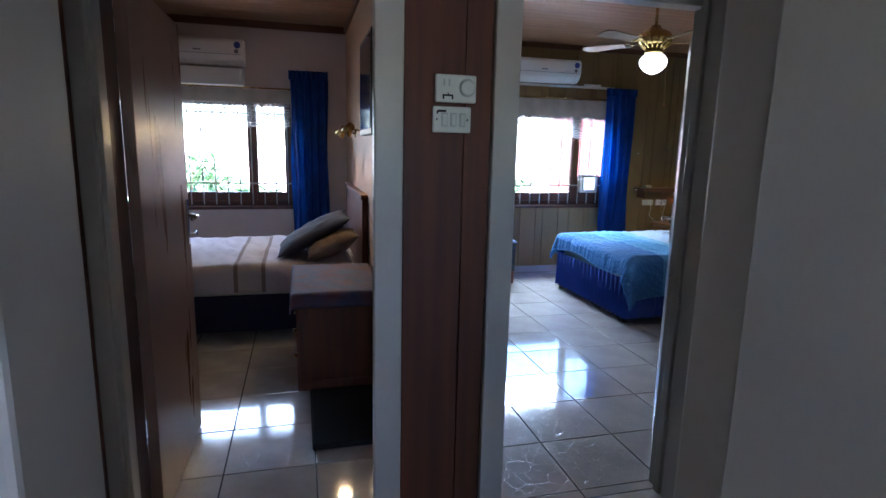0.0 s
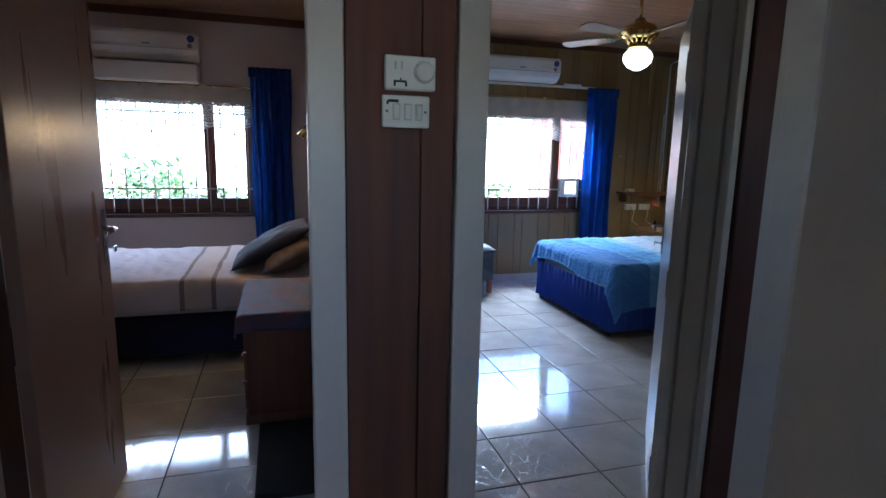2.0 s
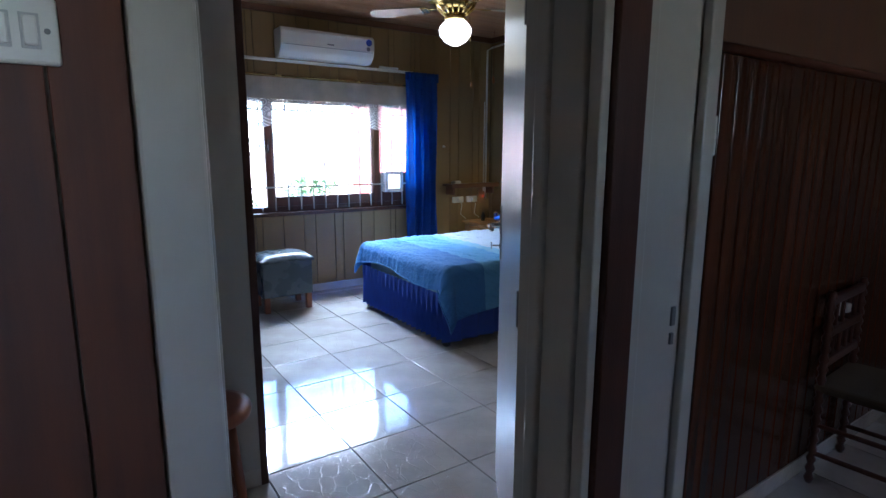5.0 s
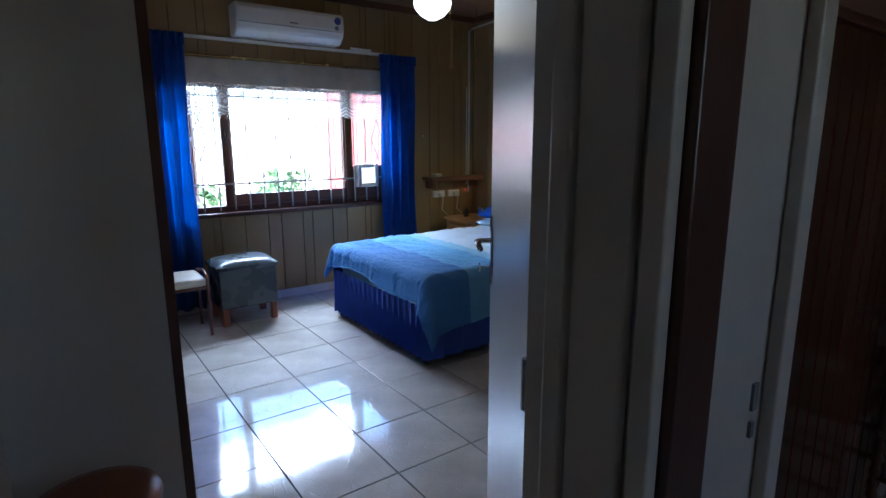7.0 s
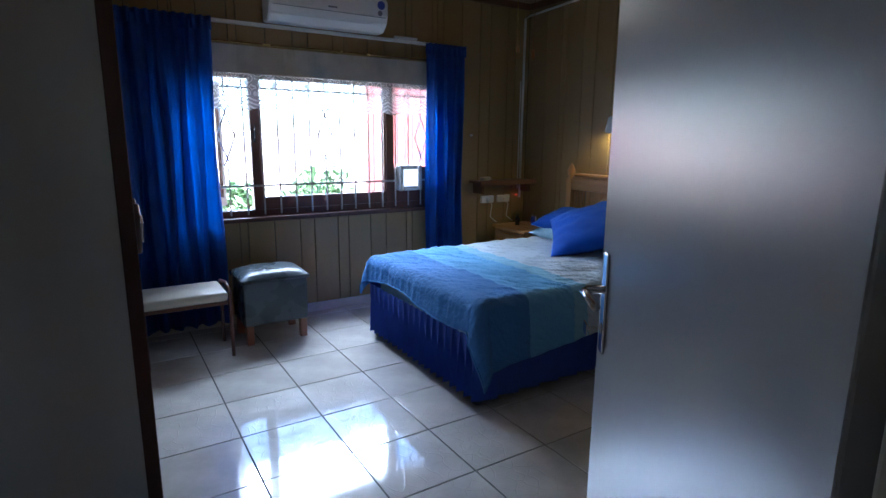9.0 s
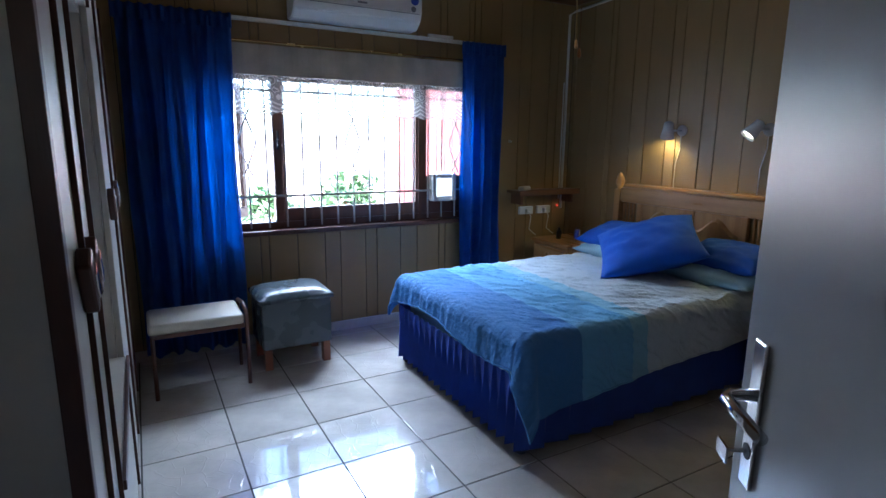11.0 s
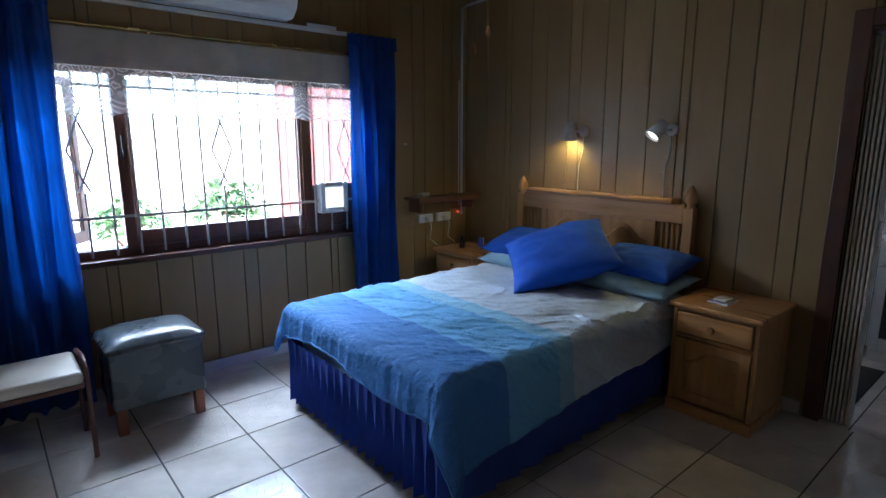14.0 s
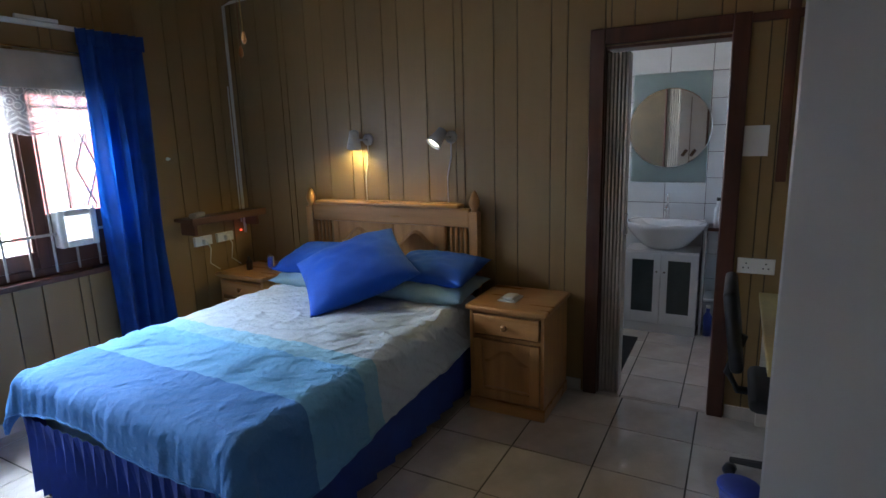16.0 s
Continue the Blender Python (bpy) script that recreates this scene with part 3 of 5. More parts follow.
def blind(x0, x1, z0, z1, mat, label):
    t = thing("roller_blind", pose(0, 0, 0), label, "blind")
    bm = B()
    sheet(bm, 60, 4, lambda u, v: Vector((x0 + (x1 - x0) * u, NY - 0.05 + 0.003 * math.sin(u * 70), z1 - (z1 - z0) * v)))
    sheet(bm, 60, 1, lambda u, v: Vector((x0 + (x1 - x0) * u, NY - 0.05 + 0.045 * v, z0)))
    part("blind_cloth", bm, mat, t)
    bm = B()
    tube(bm, [(x0, NY - 0.06, z1 + 0.015), (x1, NY - 0.06, z1 + 0.015)], 0.008)
    part("curtain_rail", bm, M_BRASS, t)
    for i in range(5):
        x = x0 + 0.05 + (x1 - x0 - 0.1) * i / 4
        part("bracket", boxes((x - 0.01, x + 0.01, NY - 0.065, NY, z1 + 0.0, z1 + 0.022)), M_BRASS, t)
    return t


blind(W2[0] + 0.17, W2[1] + 0.02, 1.895, 2.09, M_CREAM, "cream cloth pelmet strip under a brass rail")
blind(W1[0] - 0.05, W1[1] + 0.04, 1.91, 2.04, M_CREAM, "cream cloth pelmet strip under a brass rail")


def curtain(name, x0, x1, z0, z1, y, folds, label, pinch=0.0):
    t = thing(name, pose((x0 + x1) / 2, y, 0), label, "curtain", "blue curtains")
    w = x1 - x0

    def f(u, v):
        squeeze = 1 - pinch * math.sin(v * math.pi * 0.9)
        amp = 0.03 + 0.014 * v
        ph = u * folds * math.tau + 0.6 * math.sin(v * 3 + u * 7)
        return Vector(((u - 0.5) * w * squeeze + 0.008 * math.sin(v * 9 + u * 20), amp * math.sin(ph) + 0.012 * math.sin(ph * 2.3 + 1), z1 - (z1 - z0) * v))
    bm = B()
    sheet(bm, folds * 14, 26, f)
    part("drape", bm, M_CURTAIN, t, "", True)
    bm = B()
    sheet(bm, folds * 14, 3, lambda u, v: Vector(((u - 0.5) * w * 1.03, 0.024 * math.sin(u * folds * 2 * math.tau) - 0.012, z1 + 0.03 - 0.09 * v)))
    ob = part("heading", bm, M_CURTAIN, t, "", True)
    ob.modifiers.new("thick", "SOLIDIFY").thickness = 0.006
    return t


curtain("curtain", 2.10, 2.74, 0.06, 2.22, 7.79, 6, "long royal blue curtain with a faint printed pattern")
curtain("curtain", 4.47, 4.86, 0.06, 2.21, 7.79, 4, "long royal blue curtain gathered beside the window", 0.04)
curtain("curtain", 0.80, 1.18, 0.3, 2.21, 7.78, 4, "royal blue curtain beside the small bedroom's window")


def aircon(x0, x1, z0, z1, label):
    w, h = x1 - x0, z1 - z0
    t = thing("air_conditioner", pose((x0 + x1) / 2, NY, z0), label, "air conditioner", "air conditioners")
    bm = B()
    pr = [(0, 0), (-0.12, 0.0), (-0.18, 0.05), (-0.205, 0.11), (-0.205, h - 0.03), (-0.18, h), (0, h)]
    a = [bm.verts.new((-w / 2, y, z)) for y, z in pr]
    b = [bm.verts.new((w / 2, y, z)) for y, z in pr]
    bm.faces.new(a), bm.faces.new(b[::-1])
    for i in range(len(pr)):
        bm.faces.new((a[i], b[i], b[(i + 1) % len(pr)], a[(i + 1) % len(pr)]))
    bmesh.ops.bevel(bm, geom=list(bm.edges), offset=0.008, segments=2, affect="EDGES")
    part("body", bm, M_PLASTIC, t)
    bm = boxes((-w / 2 + 0.03, w / 2 - 0.03, -0.003, 0.003, 0, 0.075), bev=0.002)
    bm.transform(pose(0, -0.133, 0.012, -52, 0, 0))
    part("louvre", bm, M_PLASTIC, t)
    part("seam", boxes((-w / 2 + 0.02, w / 2 - 0.02, -0.2068, -0.2045, 0.098, 0.102)), M_GREYPLASTIC, t)
    part("badge", boxes((-0.03, 0.04, -0.2068, -0.2045, 0.125, 0.137)), M_GREYPLASTIC, t)
    bm = lathe(B(), [(0.032, 0), (0.032, 0.002)], 20, (w / 2 - 0.06, -0.2045, h - 0.06), pose(0, 0, 0, 90).to_4x4())
    part("sticker", bm, M_BLUEPL, t, "round purple-blue sticker")
    bm = lathe(B(), [(0.02, 0), (0.02, 0.002)], 16, (w / 2 - 0.07, -0.2045, 0.13), pose(0, 0, 0, 90).to_4x4())
    part("dial", bm, M_GREYPLASTIC, t)
    return t


aircon(3.13, 4.06, 2.27, 2.52, "cream wall-mounted air conditioner above the window")
aircon(-0.5, 0.37, 2.25, 2.50, "cream wall-mounted air conditioner above the window")
# lower tray of the air conditioner, built as a box of its own
solo("aircon_tray_box", boxes((-0.5, 0.35, NY - 0.2, NY, 2.06, 2.225), bev=0.01), M_PLASTIC, "pale box below the air conditioner", "box")
solo("cable_trunking", boxes((2.60, 4.62, NY - 0.03, NY, 2.235, 2.26), bev=0.003), M_PLASTIC, "long cream cable trunking on the boards", "trunking")
solo("remote_holder", boxes((4.20, 4.42, NY - 0.04, NY - 0.02, 2.262, 2.283), bev=0.004), M_PLASTIC, "small white remote lying on the trunking", "remote")

# cat flap in the window board
cf = thing("cat_flap", pose(4.352, NY - 0.012, 0.985), "white square cat flap set in the window board", "cat flap")
part("frame", boxes((-0.112, -0.072, -0.035, 0.045, 0, 0.225), (0.072, 0.112, -0.035, 0.045, 0, 0.225), (-0.072, 0.072, -0.035, 0.045, 0, 0.04), (-0.072, 0.072, -0.035, 0.045, 0.185, 0.225), bev=0.012), M_PLASTIC, cf)
# the flap's emission stands in for daylight coming through it
part("flap", boxes((-0.074, 0.074, -0.024, -0.02, 0.038, 0.187)), material("flap_daylight_glow", (0.85, 0.87, 0.87), 0.3, bump=0, emit=((0.9, 0.95, 1.0), 0.16)), cf, "pale translucent flap with a glow standing in for daylight")


# ---------------------------------------------------------------- doors
def door(name, m, w, label, side, mat=None):
    """A flush leaf in local x from the hinge; lever handles on both faces."""
    d = new(name, mesh_of(boxes((0.004, w, -0.02, 0.02, 0.008, 2.02), bev=0.003), mat or M_DOOR, name))
    d.matrix_basis = m
    tagged(d, label, "door", "", "structure")
    for s in (-1, 1):
        h = part("door_handle", boxes((w - 0.075, w - 0.04, min(s * 0.02, s * 0.027), max(s * 0.02, s * 0.027), 0.99, 1.21), bev=0.003), M_CHROME, d, "chrome plate and lever")
        bm = B()
        tube(bm, [(w - 0.058, s * 0.024, 1.13), (w - 0.058, s * 0.06, 1.13), (w - 0.075, s * 0.07, 1.13), (w - 0.175, s * 0.066, 1.127)], 0.009, 10)
        part("lever", bm, M_CHROME, h, "", True)
        bm = lathe(B(), [(0.012, 0), (0.012, 0.004)], 12, (w - 0.058, s * 0.024, 1.045), pose(0, 0, 0, -90 * s).to_4x4())
        part("keyhole", bm, M_BLACK, h)
        if s == side:
            bm = B()
            tube(bm, [(w - 0.058, s * 0.024, 1.045), (w - 0.058, s * 0.055, 1.045)], 0.003, 6)
            box(bm, w - 0.075, w - 0.041, s * 0.06 - 0.0015, s * 0.06 + 0.0015, 1.033, 1.057)
            part("key", bm, M_CHROME, h)
    part("latch_plate", boxes((w - 0.0005, w + 0.0015, -0.012, 0.012, 1.0, 1.14)), M_DARKWOOD, d)
    for z in (0.25, 1.0, 1.78):
        bm = B()
        tube(bm, [(0.0, 0.024, z - 0.05), (0.0, 0.024, z + 0.05)], 0.007, 8)
        part("hinge", bm, M_GREYPLASTIC, d)
    return d


def heading(x0, y0, x1, y1):
    return math.degrees(math.atan2(y1 - y0, x1 - x0))


door("door_2", pose(2.449, 3.692, 0, 0, 0, heading(2.449, 3.692, 2.93, 4.352)), 0.815, "white enamelled bedroom door standing open", 1)
door("door_1", pose(0.321, 3.82, 0, 0, 0, heading(0.321, 3.82, 0.324, 4.64)), 0.82, "pinkish brown bedroom door standing open", -1, M_DOORBROWN)
# dark strip added to draw the shadow line of the hinge gap
st("trim_hinge_gap_shade", boxes((0.288, 0.303, 3.676, 3.815, 0, 2.02)), M_DARKWOOD, "dark strip standing in for the shaded gap on the door's hinge side", "trim")

# bathroom doorway
st("trim_bath_door", boxes((5.672, 5.71, 4.375, 4.455, 0, 2.11), (5.672, 5.71, 5.065, 5.145, 0, 2.11), (5.672, 5.71, 4.455, 5.065, 2.025, 2.11), bev=0.006), M_DARKWOOD, "dark red-brown door casing", "trim")
st("trim_bath_lining", boxes((5.71, 5.86, 4.44, 4.458, 0, 2.02), (5.71, 5.86, 5.062, 5.08, 0, 2.02), (5.71, 5.86, 4.458, 5.062, 2.005, 2.03), bev=0.002), M_DARKWOOD, "dark door lining", "trim")
fd = thing("folding_door", pose(5.78, 5.06, 0), "cream folding door pushed open against the frame", "door")
for i in range(6):
    part("slat", boxes((-0.055, 0.055, -0.115 + i * 0.02, -0.102 + i * 0.02, 0.01, 1.99), bev=0.003), M_CREAM, fd)
part("pull", boxes((-0.012, 0.012, -0.128, -0.114, 0.98, 1.1), bev=0.004), M_PLASTIC, fd)

# ---------------------------------------------------------------- built-in wardrobe
WX, WY0, WY1 = 2.045, 4.85, 7.28
wd = thing("wardrobe", pose(1.58, WY0, 0), "long white built-in wardrobe with dark edge strips", "wardrobe")
D = WX - 1.58
L = WY1 - WY0
part("side_panel", boxes((0, D - 0.03, 0, 0.02, 0.08, CEIL - 0.01)), M_WHITE, wd)
part("plinth", boxes((0, D - 0.03, 0, 0.014, 0, 0.078)), M_TILE, wd, "beige tile skirting")
part("edge_strip", boxes((D - 0.03, D, -0.004, 0.03, 0.0, CEIL - 0.01), bev=0.002), M_DARKWOOD, wd, "dark wooden edge strip")
N0, N1 = 0.53, 1.46
part("carcass", boxes((0, D - 0.03, 0.02, N0, 0.02, CEIL - 0.01), (0, D - 0.03, N1, L, 0.02, CEIL - 0.01), (0, D - 0.03, N0, N1, 0.02, 0.62), (0, D - 0.03, N0, N1, 1.90, CEIL - 0.01), (0, 0.03, N0, N1, 0.62, 1.9)), M_WHITE, wd)
for a, b, z0, z1, hy, hz in ((0.035, 0.258, 0.06, 2.1, 0.205, 1.22), (0.272, N0 - 0.014, 0.06, 2.1, 0.335, 1.22), (N0 + 0.002, N1 - 0.01, 0.06, 0.6, N0 + 0.06, 0.45), (N0 + 0.002, N1 - 0.01, 1.92, CEIL - 0.02, N0 + 0.06, 2.1),
                             (N1 + 0.002, 1.90, 0.06, 2.1, 1.52, 1.22), (1.912, L - 0.01, 0.06, 2.1, 1.97, 1.22)):
    dr = part("wardrobe_door", boxes((D - 0.028, D - 0.006, a, b, z0, z1), bev=0.003), M_WHITE, wd)
    part("beading", boxes((D - 0.008, D + 0.004, b + 0.001, b + 0.010, z0, z1)), M_DARKWOOD, dr)
    lean = pose(D, hy, hz, 34, 0, 0)
    bm = boxes((-0.006, 0.020, -0.026, 0.026, -0.062, 0.062), bev=0.006)
    bm.transform(lean)
    hd = part("handle", bm, M_DARKWOOD, dr, "dark slanted handle block with a pale inlay")
    bm = boxes((0.0202, 0.024, -0.015, 0.015, -0.032, 0.032), bev=0.001)
    bm.transform(lean)
    part("inlay", bm, M_CHROME, hd)
for a, b in ((0.035, 0.258), (0.272, N0 - 0.014), (N1 + 0.002, 1.90), (1.912, L - 0.01)):
    part("wardrobe_top_door", boxes((D - 0.028, D - 0.006, a, b, 2.11, CEIL - 0.02), bev=0.003), M_WHITE, wd)
part("shelf", boxes((0.03, D + 0.0, N0, N1, 0.602, 0.622), bev=0.002), M_WHITE, wd)
part("shelf_edge", boxes((D + 0.001, D + 0.012, N0, N1, 0.598, 0.626), bev=0.002), M_DARKWOOD, wd)
tv = thing("television", pose(1.80, 5.74, 0.622), "old silver-grey television in the wardrobe niche", "television")
part("case", boxes((-0.16, 0.15, -0.235, 0.235, 0.30, 0.98), bev=0.02), M_PLASTIC, tv)
part("bezel", boxes((0.15, 0.20, -0.24, 0.24, 0.28, 0.98), bev=0.012), M_LAMPSHELL, tv)
part("screen", boxes((0.20, 0.204, -0.2, 0.2, 0.40, 0.94), bev=0.001), M_SCREEN, tv)
part("badge", boxes((0.201, 0.204, -0.03, 0.03, 0.335, 0.35)), M_GREYPLASTIC, tv)
part("stand", boxes((-0.14, 0.16, -0.2, 0.2, 0.0, 0.30), bev=0.01), M_WHITE, tv)


# ---------------------------------------------------------------- soft things
def pillow(name, m, w, d, h, mat, label, group=""):
    def side(s):
        def f(u, v):
            a, b = 2 * u - 1, 2 * v - 1
            e = max(0.0, (1 - abs(a) ** 2.6)) ** 0.55 * max(0.0, (1 - abs(b) ** 2.6)) ** 0.55
            pin = 1 - 0.07 * (1 - abs(a) ** 2) * (abs(b) ** 3) - 0.0
            pin2 = 1 - 0.07 * (1 - abs(b) ** 2) * (abs(a) ** 3)
            wr = 0.012 * noise.noise((a * 3.1 + w * 7, b * 3.3, s)) + 0.006 * noise.noise((a * 9, b * 8, s + w))
            return Vector((a * w / 2 * pin2, b * d / 2 * pin, s * (h / 2) * e + wr * (0.2 + e)))
        return f
    bm = B()
    sheet(bm, 28, 28, side(1)), sheet(bm, 28, 28, side(-1))
    bmesh.ops.remove_doubles(bm, verts=bm.verts, dist=0.004)
    ob = solo(name, bm, mat, label, "pillow", smooth=True)
    ob.matrix_basis = m
    if group:
        ob["group"] = group
    return ob


def drape(bm, x0, x1, y0, y1, top, drops, r=0.06, nu=80, nv=70, wr=0.012, flare=0.05, corner=0.0):
    """A cover over a box; drops: how far it hangs at the -x, +x, -y and +y edges."""
    def roll(s, a, b, da, db):
        # s from -1 to 2: outside 0..1 hangs over
        if s < 0:
            t = -s * da
            q = min(t / r, math.pi / 2)
            return a + r - r * math.sin(q) - (flare * max(0, t - r * 1.57)), r * (1 - math.cos(q)) + max(0, t - r * 1.57), t
        if s > 1:
            t = (s - 1) * db
            q = min(t / r, math.pi / 2)
            return b - r + r * math.sin(q) + (flare * max(0, t - r * 1.57)), r * (1 - math.cos(q)) + max(0, t - r * 1.57), t
        return a + r + (b - a - 2 * r) * s, 0.0, 0.0

    def span(u, da, db, ln):
        tot = da + ln + db
        p = u * tot
        if p < da:
            return -(da - p) / da
        if p > da + ln:
            return 1 + (p - da - ln) / db
        return (p - da) / ln

    def f(u, v):
        su, sv = span(u, max(drops[0], 1e-6), max(drops[1], 1e-6), x1 - x0), span(v, max(drops[2], 1e-6), max(drops[3], 1e-6), y1 - y0)
        x, dx, tx = roll(su, x0, x1, drops[0], drops[1])
        y, dy, ty = roll(sv, y0, y1, drops[2], drops[3])
        if sv < 0:
            dy *= 1 + corner * max(0.0, 0.45 - max(su, 0.0))
        z = top - max(dx, dy) - 0.35 * min(dx, dy)
        n1 = noise.noise((x * 2.3, y * 2.1, 0.3)) * wr * 1.4 + (noise.noise((x * 15 + y * 3, y * 4, 2.3)) + 0.6 * noise.noise((x * 26 - y * 5, y * 9, 7.1))) * wr * 0.95
        n2 = noise.noise((x * 6, y * 6, z * 3)) * 0.012
        hang = min(1, max(dx, dy) / 0.1)
        return Vector((x + (n2 + 0.007 * math.sin(y * 31)) * hang * (dx > dy), y + (n2 + 0.007 * math.sin(x * 27)) * hang * (dy >= dx), z + n1 * (1 - hang)))
    return sheet(bm, nu, nv, f)


def skirt(bm, pts, z0, z1, pitch, amp):
    """A pleated valance that follows a line of points in the plan."""
    run = []
    for (xa, ya), (xb, yb) in zip(pts, pts[1:]):
        ln = math.hypot(xb - xa, yb - ya)
        n = max(2, int(ln / pitch * 6))
        for i in range(n):
            s = i / n
            run.append((xa + (xb - xa) * s, ya + (yb - ya) * s, (yb - ya) / ln, -(xb - xa) / ln, s * ln))
    rows = []
    for x, y, nx, ny, s in run:
        ph = (s / pitch) % 1.0
        o = amp * (ph * 2 - 1)
        col = [bm.verts.new((x + nx * o * k, y + ny * o * k, z)) for k, z in ((0.25, z1), (0.8, (z0 + z1) / 2), (1.15, z0))]
        rows.append(col)
    for a, b in zip(rows, rows[1:]):
        for k in range(2):
            bm.faces.new((a[k], b[k], b[k + 1], a[k + 1]))
    return bm


# ---------------------------------------------------------------- blue bed
bed = thing("double_bed", pose(3.60, 5.755, 0), "double bed base with a pleated royal blue valance", "bed", )
bm = boxes((0.05, 1.98, 0.05, 1.33, 0.10, 0.30), bev=0.02)
part("base", bm, M_NAVY, bed)
part("mattress", boxes((0.05, 1.98, 0.05, 1.33, 0.30, 0.565), bev=0.05), M_PALEPILLOW, bed)
bm = skirt(B(), [(1.98, 1.385), (0.0, 1.385), (0.0, 0.0)], 0.05, 0.40, 0.072, 0.03)
ob = part("valance", bm, M_SKIRT, bed, "pleated royal blue valance")
bm = skirt(B(), [(0.0, -0.004), (1.98, -0.004)], 0.05, 0.38, 0.15, 0.016)
part("valance", bm, M_SKIRT, bed, "royal blue valance along the side")
for x in (0.05, 1.88):
    for y in (0.07, 1.31):
        bm = lathe(B(), [(0.02, 0.0), (0.032, 0.01), (0.032, 0.05), (0.02, 0.06), (0.02, 0.12)], 14, (x, y, 0))
        part("castor", bm, M_BLACK, bed)


def duvet_shape(x0, x1, y0, y1, top, r=0.07):
    """A quilt laid over the mattress; it falls in a cone at the foot corners and is ruffled in its second band."""
    def f(u, v):
        ys = -0.5 + v * (y1 - y0 + 0.5 + 0.26)
        near = 0.24 + 0.25 * math.exp(-max(0.0, u) * 1.7)
        if ys < 0:
            b, y, sy = -ys / 0.5 * near, y0, -1
        elif ys > y1 - y0:
            b, y, sy = ys - (y1 - y0), y1, 1
        else:
            b, y, sy = 0.0, y0 + ys, 0
        foot = 0.20 + 0.03 * math.sin(y * 5.1) + (0.05 if sy < 0 else 0.0)
        xs = -foot + u * (x1 - x0 + foot)
        a, x = (-xs, x0) if xs < 0 else (0.0, x0 + xs)
        d = math.hypot(a, b)
        if d > 0.36:
            d = 0.36 + (d - 0.36) * 0.72
        arc = y - b if sy < 0 else y + b
        flat = max(0.0, 1 - d / 0.09)
        q1 = noise.noise((x * 1.9, arc * 2.1, 0.3)) * 0.016
        q2 = noise.noise((x * 5.2 + arc * 4.0, arc * 4.6 - x * 2.4, 3.1))
        ruff = math.exp(-((x - x0 - 0.47) / 0.17) ** 4)
        ridge = (1 - abs(noise.noise(((x * 1.19 + arc) * 15 + 2 * q2, (x - arc) * 1.7, 5.7))) * 1.9) ** 3
        ridge2 = (1 - abs(noise.noise(((x * 0.7 + arc) * 9.0, (x - arc) * 2.6 + q2, 9.1))) * 1.9) ** 3
        pale = min(1.0, max(0.0, (x - x0 - 0.6) / 0.2))
        wr = q1 + q2 * 0.005 + ridge * (0.005 + 0.009 * ruff) + ridge2 * (0.006 + 0.007 * pale)
        if d < 1e-6:
            return Vector((x, y, top + wr))
        full = math.hypot(a, b)
        nx, ny = -a / full, sy * b / full
        q = min(d / r, math.pi / 2)
        over = max(0.0, d - r * math.pi / 2)
        fold = (0.016 * noise.noise((y * 9, 0.4, 1)) + 0.008 * noise.noise((y * 23, a * 4, 2))) * (a / d) + 0.012 * noise.noise((x * 7, b * 2, 4)) * (b / d)
        corner = 2 * abs(nx * ny)
        out = r * math.sin(q) + over * (0.10 + 0.10 * corner) + fold * min(1, d / 0.12) + wr * (1 - flat) * 0.9 + 0.035 * corner * min(1, d / 0.2)
        return Vector((x + nx * out, y + ny * out, top - r * (1 - math.cos(q)) - over * 0.985 + wr * flat))
    return f


dv = thing("duvet", pose(3.60, 5.755, 0.0), "blue duvet in sewn bands from deep to pale blue, rumpled", "duvet")
shape = duvet_shape(0.055, 1.86, 0.055, 1.335, 0.605)
ob = part("cover", sheet(B(), 240, 210, shape), M_DUVET, dv, "", True)
ob.modifiers.new("thick", "SOLIDIFY").thickness = 0.012
hem = [shape(1 - i / 90, 0) for i in range(91)] + [shape(0, i / 90) for i in range(1, 91)]
part("hem", tube(B(), hem, 0.005, 6), M_DUVET, dv, "stitched hem of the duvet", True)

hb = thing("headboard", pose(5.62, 5.80, 0), "varnished pine headboard with carved panels and spindles", "headboard")
HW = 1.39
for y in (0.03, HW - 0.03):
    bm = boxes((-0.03, 0.03, y - 0.03, y + 0.03, 0, 1.10), bev=0.005)
    part("post", bm, M_PINE, hb)
    bm = lathe(B(), [(0.028, 1.10), (0.02, 1.115), (0.033, 1.14), (0.036, 1.165), (0.026, 1.20), (0.012, 1.225), (0.004, 1.235)], 16, (0, y, 0))
    part("finial", bm, M_PINE, hb, "", True)
part("top_rail", boxes((-0.022, 0.022, 0.06, HW - 0.06, 1.0, 1.12), bev=0.01), M_PINEH, hb)
part("ledge", boxes((-0.06, 0.045, 0.12, HW - 0.12, 1.12, 1.15), bev=0.01), M_PINEH, hb)
part("bottom_rail", boxes((-0.02, 0.02, 0.06, HW - 0.06, 0.52, 0.62), bev=0.006), M_PINEH, hb)
part("stile", boxes((-0.02, 0.02, HW / 2 - 0.04, HW / 2 + 0.04, 0.62, 1.0), bev=0.004), M_PINE, hb)
